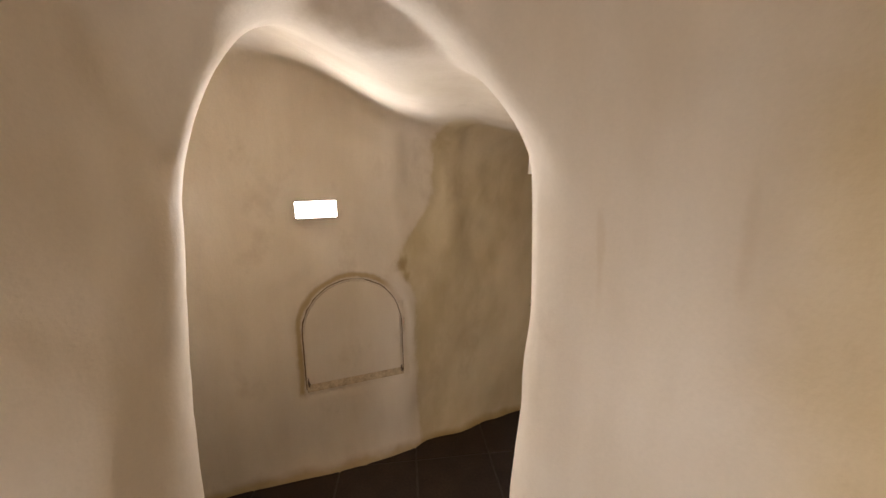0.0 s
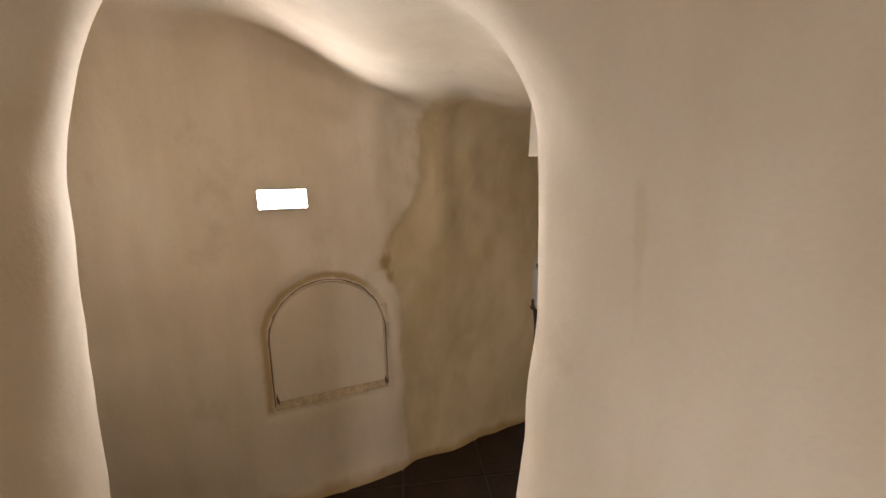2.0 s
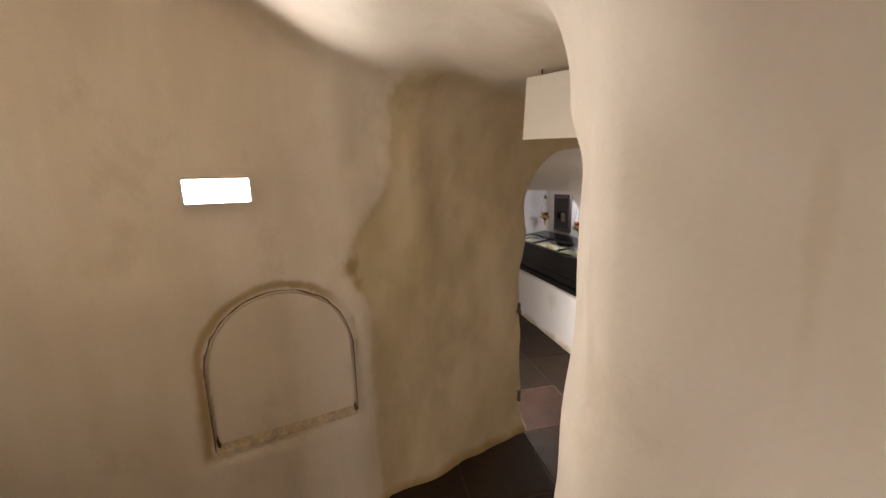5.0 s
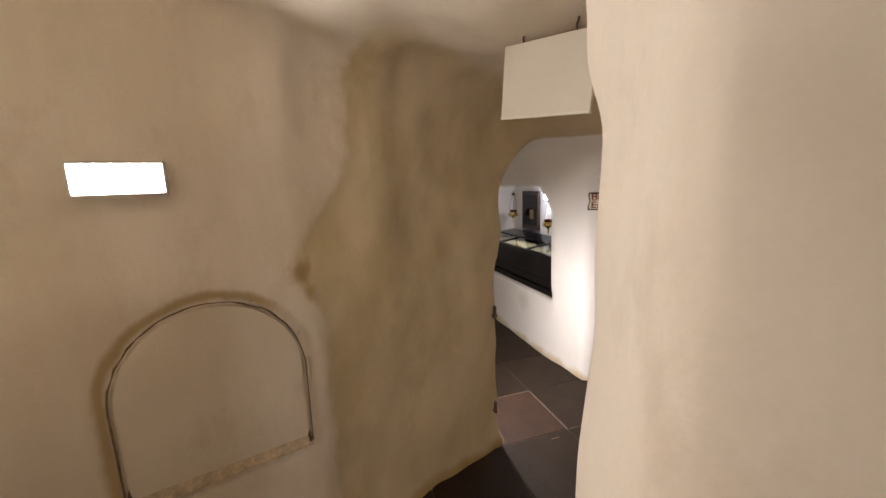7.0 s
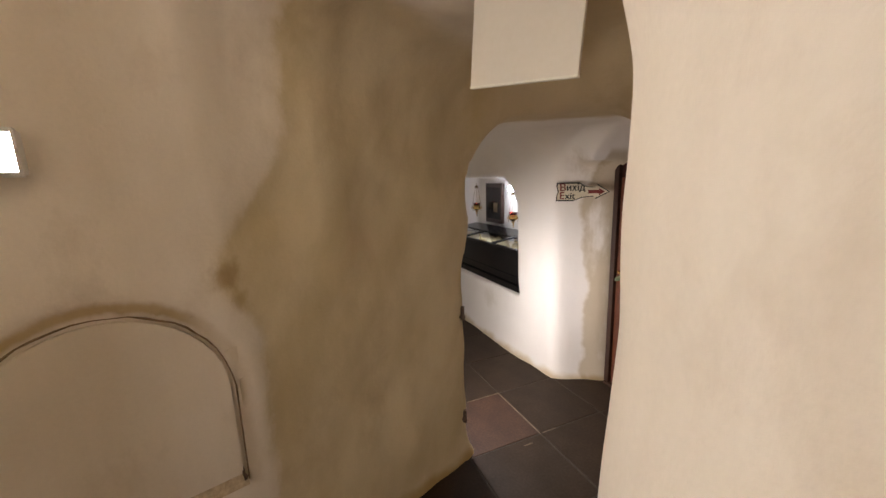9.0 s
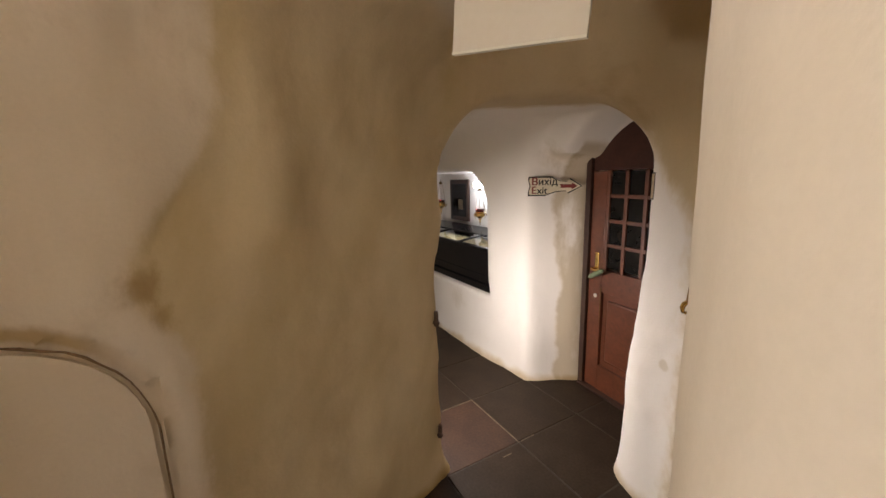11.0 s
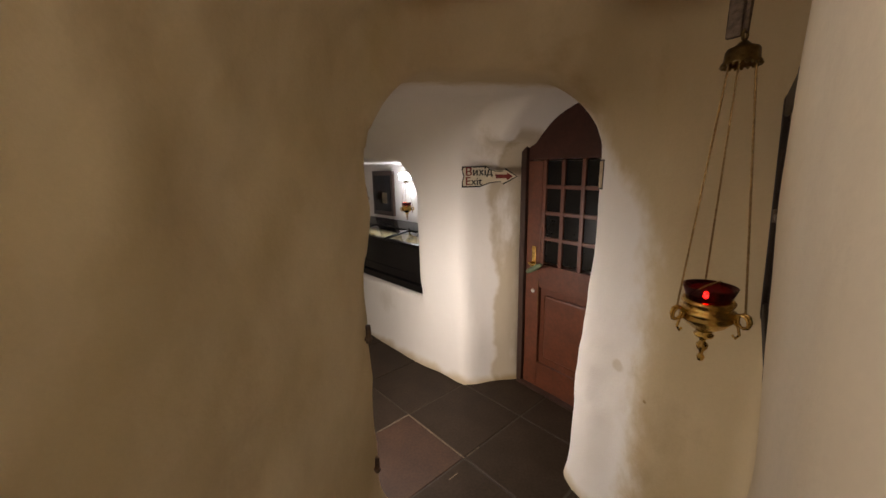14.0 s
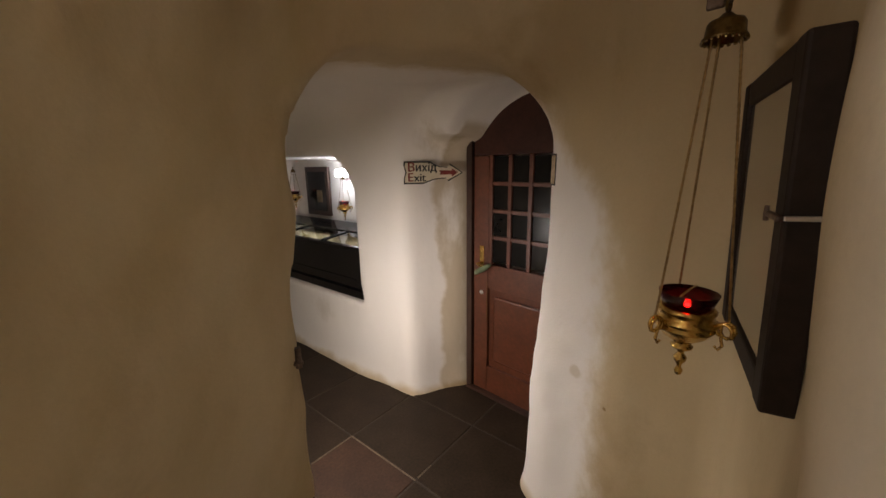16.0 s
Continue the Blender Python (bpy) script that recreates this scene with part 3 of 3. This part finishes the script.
# ---- lamp wall ----
def wall_lamp(m, material, label):
    t = thing("wall_lamp_fixture", m, label, "wall lamp", "box lamps on the cave walls")
    part("housing", boxed(-0.121, 0.121, -0.030, 0.05, -0.053, 0.053, 0.004), HOUSING, t, "white plastic back box")
    rim = bmesh.new()
    for x0, x1, z0, z1 in ((-0.122, 0.122, 0.046, 0.054), (-0.122, 0.122, -0.054, -0.046), (-0.122, -0.115, -0.046, 0.046), (0.115, 0.122, -0.046, 0.046)):
        box(rim, x0, x1, -0.046, -0.029, z0, z1, 0)
    part("rim", rim, HOUSING, t, "white plastic rim")
    part("diffuser", boxed(-0.114, 0.114, -0.041, -0.031, -0.045, 0.045, 0), material, t, "glowing white diffuser")
    for z in (-0.058, 0.050):
        part("clip", boxed(0.085, 0.118, -0.040, -0.010, z, z + 0.008, 0.001), HOUSING, t, "small white clip")
    return t


wall_lamp(frame_at(-0.812, 2.128, 1.733, 0.93, 0.37) @ Matrix.Diagonal((1.03, 1.0, 1.03, 1)), TUBE, "lit white box lamp mounted on the plastered wall")
low = wall_lamp(frame_at(0.575, 3.20, 0.98, 0.0, 1.0) @ pose(0, 0, 0, 42, 0, 0), TUBE_PASSAGE, "lit white box lamp tilted down on the passage wall")
part("arm", tube([(0, 0.04, 0), (0, 0.12, -0.06)], 0.012, 8), HOUSING, low, "white mounting arm")
# unseen lamp, added behind the camera to brighten the walls round the arch
wall_lamp(frame_at(-1.085, -0.30, 1.02, -0.20, 1.0), TUBE_REAR, "added box lamp low on the unseen side wall")


def arch_outline(w, z0, zs, z1, n=20):
    pts = [(-w / 2, z0), (w / 2, z0)]
    for i in range(n + 1):
        a = math.pi * i / n
        pts.append((w / 2 * math.cos(a), zs + (z1 - zs) * math.sin(a)))
    return pts


def build_field():
    m = frame_at(-0.63, 2.165, 0, 0.906, 0.424)
    t = thing("arched_panel", m, "plain cream plaster slab sealing an arched niche", "wall panel")
    part("slab", plate(arch_outline(NICHE_W - 0.05, NICHE_BOTTOM + 0.045, NICHE_SPRING, NICHE_TOP - 0.025), 0.002, 0.06), PLASTER, t)
    half = NICHE_W / 2 - 0.012
    bm = bmesh.new()
    ring = [(0.03, NICHE_BOTTOM - 0.01), (-0.006, NICHE_BOTTOM - 0.004), (-0.004, NICHE_BOTTOM + 0.006), (0.012, NICHE_BOTTOM + 0.046), (0.03, NICHE_BOTTOM + 0.046)]
    a = [bm.verts.new((-half, y, z)) for y, z in ring]
    b = [bm.verts.new((half, y, z)) for y, z in ring]
    bm.faces.new(a)
    bm.faces.new(b[::-1])
    for k in range(5):
        bm.faces.new((a[k], b[k], b[(k + 1) % 5], a[(k + 1) % 5]))
    part("sill", bm, OCHRE, t, "sloping stained plaster sill")
    rng = random.Random(8)
    pts = []
    for x, z in arch_outline(NICHE_W - 0.022, NICHE_BOTTOM + 0.012, NICHE_SPRING, NICHE_TOP - 0.011, 26):
        pts.append((x + rng.uniform(-0.003, 0.003), 0.006 + rng.uniform(-0.003, 0.003), z + rng.uniform(-0.003, 0.003)))
    # dark tube laid in the gap stands for the shaded crack
    part("rim", tube(pts[1:] + pts[:1], [rng.uniform(0.0015, 0.0042) for _ in pts], 8), CRACK, t, "thin dark line standing for the crack round the slab")
    for x, z in ((-half + 0.012, NICHE_BOTTOM + 0.05), (half - 0.012, NICHE_BOTTOM + 0.03)):
        part("bolt", tube([(x, 0.012, z - 0.028), (x + 0.004, -0.004, z), (x - 0.002, -0.002, z + 0.018), (x, 0.012, z + 0.034)], [0.004, 0.007, 0.005, 0.003], 7), IRON, t, "small rusty bolt")


build_field()


# ---- hanging blank board ----
def build_board():
    a, b = Vector((0.500, 2.180)), Vector((0.708, 1.903))
    w = (b - a).length
    t = thing("hanging_board", frame_at(a.x, a.y, 1.917, b.x - a.x, b.y - a.y) @ pose(0, 0, 0, 0, 4.6, 0), "blank cream board hanging from the vault on hooks", "hanging sign")
    part("panel", boxed(0, w, 0, 0.012, 0, 0.250, 0.002), CARD, t)
    part("edge", boxed(0.0, w, -0.002, 0.014, -0.003, 0.004, 0.001), CARDEDGE, t, "pale bottom edge strip")
    for x in (0.08, w - 0.07):
        part("hook", tube([(x, 0.006, 0.245), (x, -0.004, 0.262), (x, 0.006, 0.28), (x, 0.006, 0.42)], 0.0035, 6), IRON, t, "dark iron hook")


build_board()


# ---- door ----
DOOR = frame_at(1.955, 3.315, 0.0, 0.085, -0.995)


def build_door():
    t = tagged(thing("door_1", DOOR, "closed reddish varnished wooden door with small panes", "door"), kind="structure")
    width, spring = 0.79, 1.66

    def arched(x0, x1, z0, zs, z1):
        pts = [(x0, z0), (x1, z0)]
        c, r = (x0 + x1) / 2, (x1 - x0) / 2
        for i in range(15):
            a = math.pi * i / 14
            pts.append((c + r * math.cos(a), zs + (z1 - zs) * math.sin(a)))
        return pts

    outer, inner = arched(-0.012, width, 0, spring, 2.0), arched(0.03, width - 0.04, 0, spring, 1.98)
    bm = bmesh.new()
    rows = []
    for y in (0.0, 0.07):
        rows.append(([bm.verts.new((x, y, z)) for x, z in outer[1:] + outer[:1]], [bm.verts.new((x, y, z)) for x, z in inner[1:] + inner[:1]]))
    (o0, i0), (o1, i1) = rows
    for k in range(len(o0) - 1):
        bm.faces.new((o0[k], o0[k + 1], i0[k + 1], i0[k]))
        bm.faces.new((i0[k], i0[k + 1], i1[k + 1], i1[k]))
        bm.faces.new((o0[k + 1], o0[k], o1[k], o1[k + 1]))
    part("door_frame", bm, DARKWOOD, t, "dark stained arched frame")
    # leaf: stiles, rails, muntins
    s0, s1 = 0.035, width - 0.045
    g0, g1, z0, pitch, col = 0.162, 0.162 + 3 * 0.138, 0.932, 0.168, 0.138
    part("stile", boxed(s0, g0 - 0.012, 0.02, 0.06, 0.012, 1.60, 0.003), DOORWOOD, t)
    part("stile", boxed(g1 + 0.012, s1, 0.02, 0.06, 0.012, 1.60, 0.003), DOORWOOD, t)
    part("rail", boxed(g0 - 0.012, g1 + 0.012, 0.021, 0.06, 0.012, 0.20, 0.003), DOORWOOD, t)
    part("rail", boxed(g0 - 0.012, g1 + 0.012, 0.021, 0.06, 0.76, z0 - 0.01, 0.003), DOORWOOD, t)
    part("top_rail", plate(arched(s0, s1, z0 + 4 * pitch, spring, 1.97), 0.022, 0.058), HEADWOOD, t)
    for k in range(4):
        x = g0 + k * col
        part("muntin", boxed(x - 0.013, x + 0.013, 0.024, 0.054, z0 - 0.01, z0 + 4 * pitch, 0.003), DOORWOOD, t)
    for k in range(1, 4):
        z = z0 + k * pitch
        part("muntin", boxed(g0, g1, 0.026, 0.052, z - 0.012, z + 0.012, 0.003), DOORWOOD, t)
    for i in range(3):
        for k in range(4):
            x, z = g0 + i * col, z0 + k * pitch
            part("pane", boxed(x + 0.012, x + col - 0.012, 0.038, 0.044, z + 0.008, z + pitch - 0.008, 0), PANE, t, "dark window pane")
    bm = boxed(g0 - 0.012, g1 + 0.012, 0.044, 0.056, 0.19, 0.77, 0)
    part("recess_panel", bm, DOORWOOD, t)
    bm = bmesh.new()
    box(bm, g0 + 0.03, g1 - 0.03, 0.028, 0.046, 0.25, 0.71, 0.014)
    part("raised_panel", bm, DOORWOOD, t)
    part("threshold", boxed(0.0, width, -0.02, 0.07, -0.01, 0.012, 0.003), DARKWOOD, t, "dark wooden threshold")
    # fittings
    hp = part("handle_plate", boxed(0.088, 0.122, 0.012, 0.021, 0.875, 1.04, 0.004), BRASS, t, "long brass handle plate")
    part("lever", tube([(0.105, 0.014, 0.93), (0.105, -0.035, 0.93), (0.13, -0.045, 0.928), (0.21, -0.045, 0.925)], 0.008, 8), BRASS, hp, "brass lever")
    rng = random.Random(2)
    pts = [(0.095 + 0.011 * i, -0.046 + rng.uniform(-0.003, 0.003), 0.868 + 0.0068 * i) for i in range(12)]
    part("handle_wrap", tube(pts, [0.010, 0.015, 0.017, 0.016, 0.018, 0.017, 0.019, 0.017, 0.018, 0.015, 0.014, 0.008], 9), GREENCLOTH, t, "faded green cloth wound on the handle", True)
    part("lock", lathe([(0, 0), (0.014, 0), (0.016, 0.004), (0.010, 0.010), (0, 0.010)], 16), STEEL, t, "round steel lock").matrix_basis = pose(0.103, 0.02, 0.725, 90, 0, 0)
    part("lock_trim", boxed(0.143, 0.147, 0.018, 0.024, 0.53, 0.80, 0.001), DULLBRASS, t, "thin pale bead")


build_door()


# ---- exit sign ----
def build_sign():
    m = frame_at(1.605, 3.525, 1.508, 0.315, -0.205) @ pose(0, -0.006, 0)
    t = thing("exit_sign", m, "cream arrow-shaped sign lettered in black and red", "sign")
    shape = [(0.0, -0.072), (0.12, -0.072), (0.185, -0.048), (0.225, -0.042), (0.265, -0.040), (0.278, -0.058), (0.372, -0.006), (0.290, 0.050), (0.275, 0.030),
             (0.225, 0.034), (0.19, 0.048), (0.165, 0.066), (0.005, 0.066), (0.0, 0.045), (0.012, 0.0), (0.0, -0.04)]
    cx, cz = 0.17, 0.0
    inner = [(cx + (x - cx) * 0.950, cz + (z - cz) * 0.86) for x, z in shape]
    part("border", plate(shape, 0.0, 0.006), INK, t, "black border")
    part("plate", plate(inner, -0.0025, 0.004), SIGNCREAM, t)
    for text, red, z in (("Вихід", 1, 0.005), ("Exit", 1, -0.055)):
        bm = lettering(text[0], 0.074)
        ob = part("letters", bm, REDINK, t, "red initial letter")
        ob.matrix_basis = pose(0.022, -0.004, z)
        bm = lettering(text[1:], 0.068)
        ob = part("letters", bm, INK, t, "black letters")
        ob.matrix_basis = pose(0.070 if text == "Вихід" else 0.062, -0.004, z)
    arrow = [(0.224, -0.016), (0.300, -0.016), (0.300, -0.030), (0.338, -0.004), (0.300, 0.022), (0.300, 0.008), (0.218, 0.010), (0.228, -0.003)]
    part("arrow", plate(arrow, -0.005, -0.002), REDINK, t, "red-brown arrow")


build_sign()


# ---- hanging sanctuary lamps ----
def sanctuary_lamp(m, label, drop=0.45, small=1.0, group="hanging oil lamps", crown=0.68):
    """Origin at the finial's tip."""
    t = thing("sanctuary_lamp", m, label, "oil lamp", group)
    k = small
    body = [(0, 0.0), (0.006, 0.004), (0.008, 0.012), (0.004, 0.020), (0.005, 0.026), (0.011, 0.034), (0.012, 0.042), (0.006, 0.050), (0.007, 0.056), (0.018, 0.062),
            (0.020, 0.067), (0.014, 0.073), (0.022, 0.080), (0.038, 0.091), (0.049, 0.104), (0.053, 0.110), (0.048, 0.114), (0.053, 0.119), (0.054, 0.125), (0.047, 0.129),
            (0.045, 0.136), (0.050, 0.141), (0.051, 0.146), (0.045, 0.152), (0.041, 0.150), (0.034, 0.138)]
    bowl = part("bowl", lathe([(r * k, z * k) for r, z in body], 32), BRASS, t, "polished brass bowl with a turned finial", True)
    cup = [(0.024, 0.139), (0.035, 0.146), (0.043, 0.155), (0.051, 0.179), (0.0485, 0.179), (0.041, 0.157), (0.033, 0.149), (0.022, 0.142), (0.0, 0.141)]
    part("glass_cup", lathe([(r * k, z * k) for r, z in cup], 32), RUBY, t, "ruby red glass cup", True)
    bm = bmesh.new()
    bmesh.ops.create_uvsphere(bm, u_segments=10, v_segments=8, radius=0.0065 * k)
    part("flame", bm, FLAME, t, "small red light", True).matrix_basis = pose(-0.039 * k, -0.010 * k, 0.168 * k)
    part("wick_holder", tube([(-0.047 * k, 0, 0.180 * k), (0, 0, 0.182 * k), (0.047 * k, 0, 0.180 * k)], 0.0022 * k, 6), BRASS, t)
    zc = 0.185 * k + drop * k
    for i in range(3):
        a = math.radians(30 + 120 * i)
        c, s = math.cos(a), math.sin(a)
        curl = []
        for j in range(13):
            b = -0.6 + 5.0 * j / 12
            rr = 0.016 * (1 - j / 22)
            curl.append(((0.061 + rr * math.cos(b)) * c * k, (0.061 + rr * math.cos(b)) * s * k, (0.116 + rr * 1.25 * math.sin(b)) * k))
        arm = part("arm", tube(curl, 0.0035 * k, 7), BRASS, t, "scrolled brass arm", True)
        loop = [((0.069 + 0.011 * math.cos(b)) * c * k, (0.069 + 0.011 * math.cos(b)) * s * k, (0.120 + 0.015 * math.sin(b)) * k) for b in [2 * math.pi * q / 16 for q in range(16)]]
        part("loop", tube(loop, 0.003 * k, 7, closed=True), BRASS, arm, "", True)
        for q in (0, 2, 4, 6, 8, 10, 12, 14):
            bm = bmesh.new()
            bmesh.ops.create_uvsphere(bm, u_segments=6, v_segments=4, radius=0.0042 * k)
            part("bead", bm, BRASS, arm, "", True).matrix_basis = Matrix.Translation(loop[q])
        part("drop_curl", tube([(0.060 * c * k, 0.060 * s * k, 0.105 * k), (0.064 * c * k, 0.064 * s * k, 0.088 * k), (0.058 * c * k, 0.058 * s * k, 0.078 * k), (0.052 * c * k, 0.052 * s * k, 0.084 * k)], 0.0028 * k, 6), BRASS, arm)
        p0 = Vector((0.069 * c, 0.069 * s, 0.135)) * k
        p1 = Vector((0.034 * c * k * crown, 0.034 * s * k * crown, zc + 0.01))
        n = 90 if drop > 0.4 else 12
        pts = [p0.lerp(p1, j / n) for j in range(n + 1)]
        part("chain", tube(pts, [(0.0025 if j % 2 else 0.0019) * k for j in range(n + 1)], 6), CHAINBRASS, t, "fine brass chain")
    cap = [(0.0, 0.062), (0.010, 0.060), (0.020, 0.050), (0.036, 0.044), (0.041, 0.036), (0.043, 0.012), (0.048, 0.006), (0.048, 0.0), (0.043, 0.001), (0.038, 0.030), (0.0, 0.036)]
    hood = part("crown", lathe([(r * k * crown, zc + z * k * crown) for r, z in cap], 28), DULLBRASS, t, "tarnished pierced brass crown", True)
    for i in range(20):
        a = 2 * math.pi * i / 20
        bm = bmesh.new()
        bmesh.ops.create_uvsphere(bm, u_segments=6, v_segments=4, radius=0.0035 * k)
        part("bead", bm, DULLBRASS, hood).matrix_basis = pose(0.046 * k * crown * math.cos(a), 0.046 * k * crown * math.sin(a), zc - 0.001)
    ring = [(0.010 * k * math.cos(a), 0, zc + (0.062 * crown + 0.010 + 0.010 * math.sin(a)) * k) for a in [2 * math.pi * i / 14 for i in range(14)]]
    part("ring", tube(ring, 0.0025 * k, 6, closed=True), DULLBRASS, t)
    return t


sanctuary_lamp(pose(1.12, 1.836, 1.094), "brass oil lamp with ruby glass hanging on three chains", 0.437, 1.07)


def lamp_bracket():
    t = thing("lamp_bracket", pose(1.12, 1.836, 1.80), "dark iron bracket holding the brass oil lamp", "bracket")
    part("strap", boxed(-0.006, 0.006, 0.006, 0.034, 0.015, 0.36, 0.003), IRON, t)
    part("arm", tube([(0, 0, 0.02), (0, 0, 0.10), (0.02, -0.10, 0.16), (0.03, -0.20, 0.17)], [0.006, 0.010, 0.010, 0.012], 8), IRON, t)


lamp_bracket()


# ---- icon case on the recess wall ----
def icon_case():
    m = frame_at(1.50, 1.818, 1.125, -0.480, -0.159) @ pose(0, 0, 0, 2.4, 0, 0)
    t = thing("icon_case", m, "dark wooden glazed icon case hung on the wall", "picture frame")
    w, h = 0.486, 0.606
    part("back", boxed(0.02, w - 0.02, -0.012, 0.02, 0.02, h - 0.02, 0.001), PANEL_PAINT, t, "faded brownish panel behind glass")
    for x0, x1 in ((0, 0.055), (w - 0.055, w)):
        part("stile", boxed(x0, x1, -0.026, 0.026, 0, h, 0.006), CASEWOOD, t)
    for z0, z1 in ((0, 0.055), (h - 0.055, h)):
        part("rail", boxed(0.055, w - 0.055, -0.024, 0.025, z0, z1, 0.006), CASEWOOD, t)
    g = part("glass_pane", boxed(0.05, w - 0.05, -0.018, -0.014, 0.05, h - 0.05, 0), CLEAR, t, "clear glass")
    g.visible_shadow = False
    latch = part("latch", boxed(w - 0.070, w + 0.006, -0.036, -0.026, 0.332, 0.342, 0.003), IRON, t, "small worn iron latch")
    part("hasp", boxed(w - 0.001, w + 0.006, -0.026, 0.018, 0.333, 0.341, 0.002), STEEL, latch, "bright steel hasp")
    part("pin", tube([(w - 0.068, -0.034, 0.325), (w - 0.068, -0.034, 0.350)], 0.004, 8), IRON, latch)


icon_case()


# ---- burial niche ----
NICHE = frame_at(1.60, 3.475, 0.0, 0.183, -0.983)


def coffin():
    # X runs towards the door, Y into the wall
    t = thing("glazed_coffin", NICHE @ pose(-2.25, 0.05, 0.57), "black wooden coffin with a glazed lid over brocade", "coffin")
    L, D, H = 1.725, 0.52, 0.365
    part("front_board", boxed(0, L, 0, 0.03, 0.06, H, 0.004), BLACKWOOD, t)
    part("plinth", boxed(-0.004, L + 0.004, -0.025, D, 0.0, 0.06, 0.006), BLACKWOOD, t)
    part("back_board", boxed(0, L, D - 0.03, D, 0.06, H + 0.075, 0.004), BLACKWOOD, t)
    part("end_board", boxed(L - 0.03, L, 0.03, D - 0.03, 0.06, H, 0.004), BLACKWOOD, t)
    part("end_board", boxed(0, 0.03, 0.03, D - 0.03, 0.06, H, 0.004), BLACKWOOD, t)
    part("moulding", boxed(0.1, L - 0.1, -0.006, 0.004, 0.13, 0.14, 0.002), BLACKWOOD, t)
    slope = math.degrees(math.atan2(0.075, D))
    # the wide back band is black wood in place of darkly reflecting glass
    lid = part("lid_frame_dark_band", box(box(bmesh.new(), 0, L, 0, 0.035, 0, 0.022, 0.003), 0, L, D - 0.22, D, 0, 0.022, 0.003), BLACKWOOD, t)
    lid.matrix_basis = pose(0, 0, H, slope, 0, 0)
    for x in (0.0, 0.55, 1.15, L - 0.035):
        part("lid_bar", boxed(x, x + 0.03, 0.035, D - 0.22, 0, 0.022, 0.003), BLACKWOOD, lid)
    g = part("lid_glass", boxed(0.02, L - 0.02, 0.03, D - 0.21, 0.008, 0.012, 0), CLEAR, lid, "clear glass")
    g.visible_shadow = False
    bm = bmesh.new()
    nx, ny = 60, 16
    grid = [[bm.verts.new((0.04 + (L - 0.08) * i / nx, 0.04 + (D - 0.08) * j / ny,
             0.27 + 0.07 * math.sin(math.pi * j / ny) + 0.02 * noise.noise(Vector((i * 0.25, j * 0.4, 0))) + 0.04 * j / ny)) for j in range(ny + 1)] for i in range(nx + 1)]
    for i in range(nx):
        for j in range(ny):
            bm.faces.new((grid[i][j], grid[i + 1][j], grid[i + 1][j + 1], grid[i][j + 1]))
    part("shroud", bm, CLOTH, t, "gold and white brocade covering", True)


coffin()


def niche_icon():
    t = thing("icon", NICHE @ pose(-2.09, 0.61, 1.05), "small dark wooden icon standing against the niche wall", "picture frame")
    part("board", boxed(0, 0.40, 0, 0.03, 0, 0.50, 0.004), DARKWOOD, t)
    part("field", boxed(0.04, 0.36, -0.004, 0.002, 0.05, 0.45, 0.001), BLACKWOOD, t)
    part("patch", boxed(0.20, 0.29, -0.006, 0.0, 0.14, 0.26, 0.001), PANEL_PAINT, t, "faded golden patch")


niche_icon()
sanctuary_lamp(NICHE @ pose(-1.275, 0.48, 1.060), "small gilt oil lamp with red glass in the niche", 0.20, 0.98, "niche lamps", 0.45)
sanctuary_lamp(NICHE @ pose(-2.10, 0.48, 1.125), "small gilt oil lamp in the niche", 0.20, 0.98, "niche lamps", 0.5)


def niche_light():
    t = thing("niche_lamp", NICHE @ pose(-1.40, 0.56, 1.49), "glowing cool white lamp under the niche vault", "wall lamp")
    part("base", boxed(-0.095, 0.095, 0.03, 0.09, -0.04, 0.04, 0.006), HOUSING, t)
    part("bulb_cover", boxed(-0.085, 0.085, -0.01, 0.03, -0.035, 0.035, 0.012), TUBE_NICHE, t, "glowing cover")


niche_light()


# ---- iron hinge pins on the jamb ----
def hinge_pin(z):
    t = thing("hinge_pin", pose(0.632, 2.850, z), "rusty iron hinge pin set in the plastered jamb", "hinge", "hinge pins")
    part("spike", tube([(-0.06, 0.02, 0), (0.0, 0.0, 0), (0.018, -0.008, 0.0)], [0.008, 0.009, 0.009], 8), IRON, t)
    part("pin", tube([(0.016, -0.008, -0.016), (0.016, -0.008, 0.06)], [0.012, 0.010], 10), IRON, t)
    part("collar", lathe([(0.0, -0.004), (0.016, -0.004), (0.016, 0.006), (0.0, 0.006)], 12, None, 0.016, -0.008), IRON, t)


for hz in (0.25, 0.88):
    hinge_pin(hz)


# ---- small notice on the door's near jamb ----
def notice_plate():
    t = thing("notice_plate", frame_at(1.588, 2.463, 1.525, -0.024, -0.033), "small dark-edged notice plate fixed beside the door", "sign")
    part("edge", boxed(-0.026, 0.020, -0.004, 0.010, -0.062, 0.062, 0.001), INK, t, "dark edge")
    part("face", boxed(-0.020, 0.014, -0.006, 0.006, -0.055, 0.055, 0.001), OCHRE, t)


notice_plate()
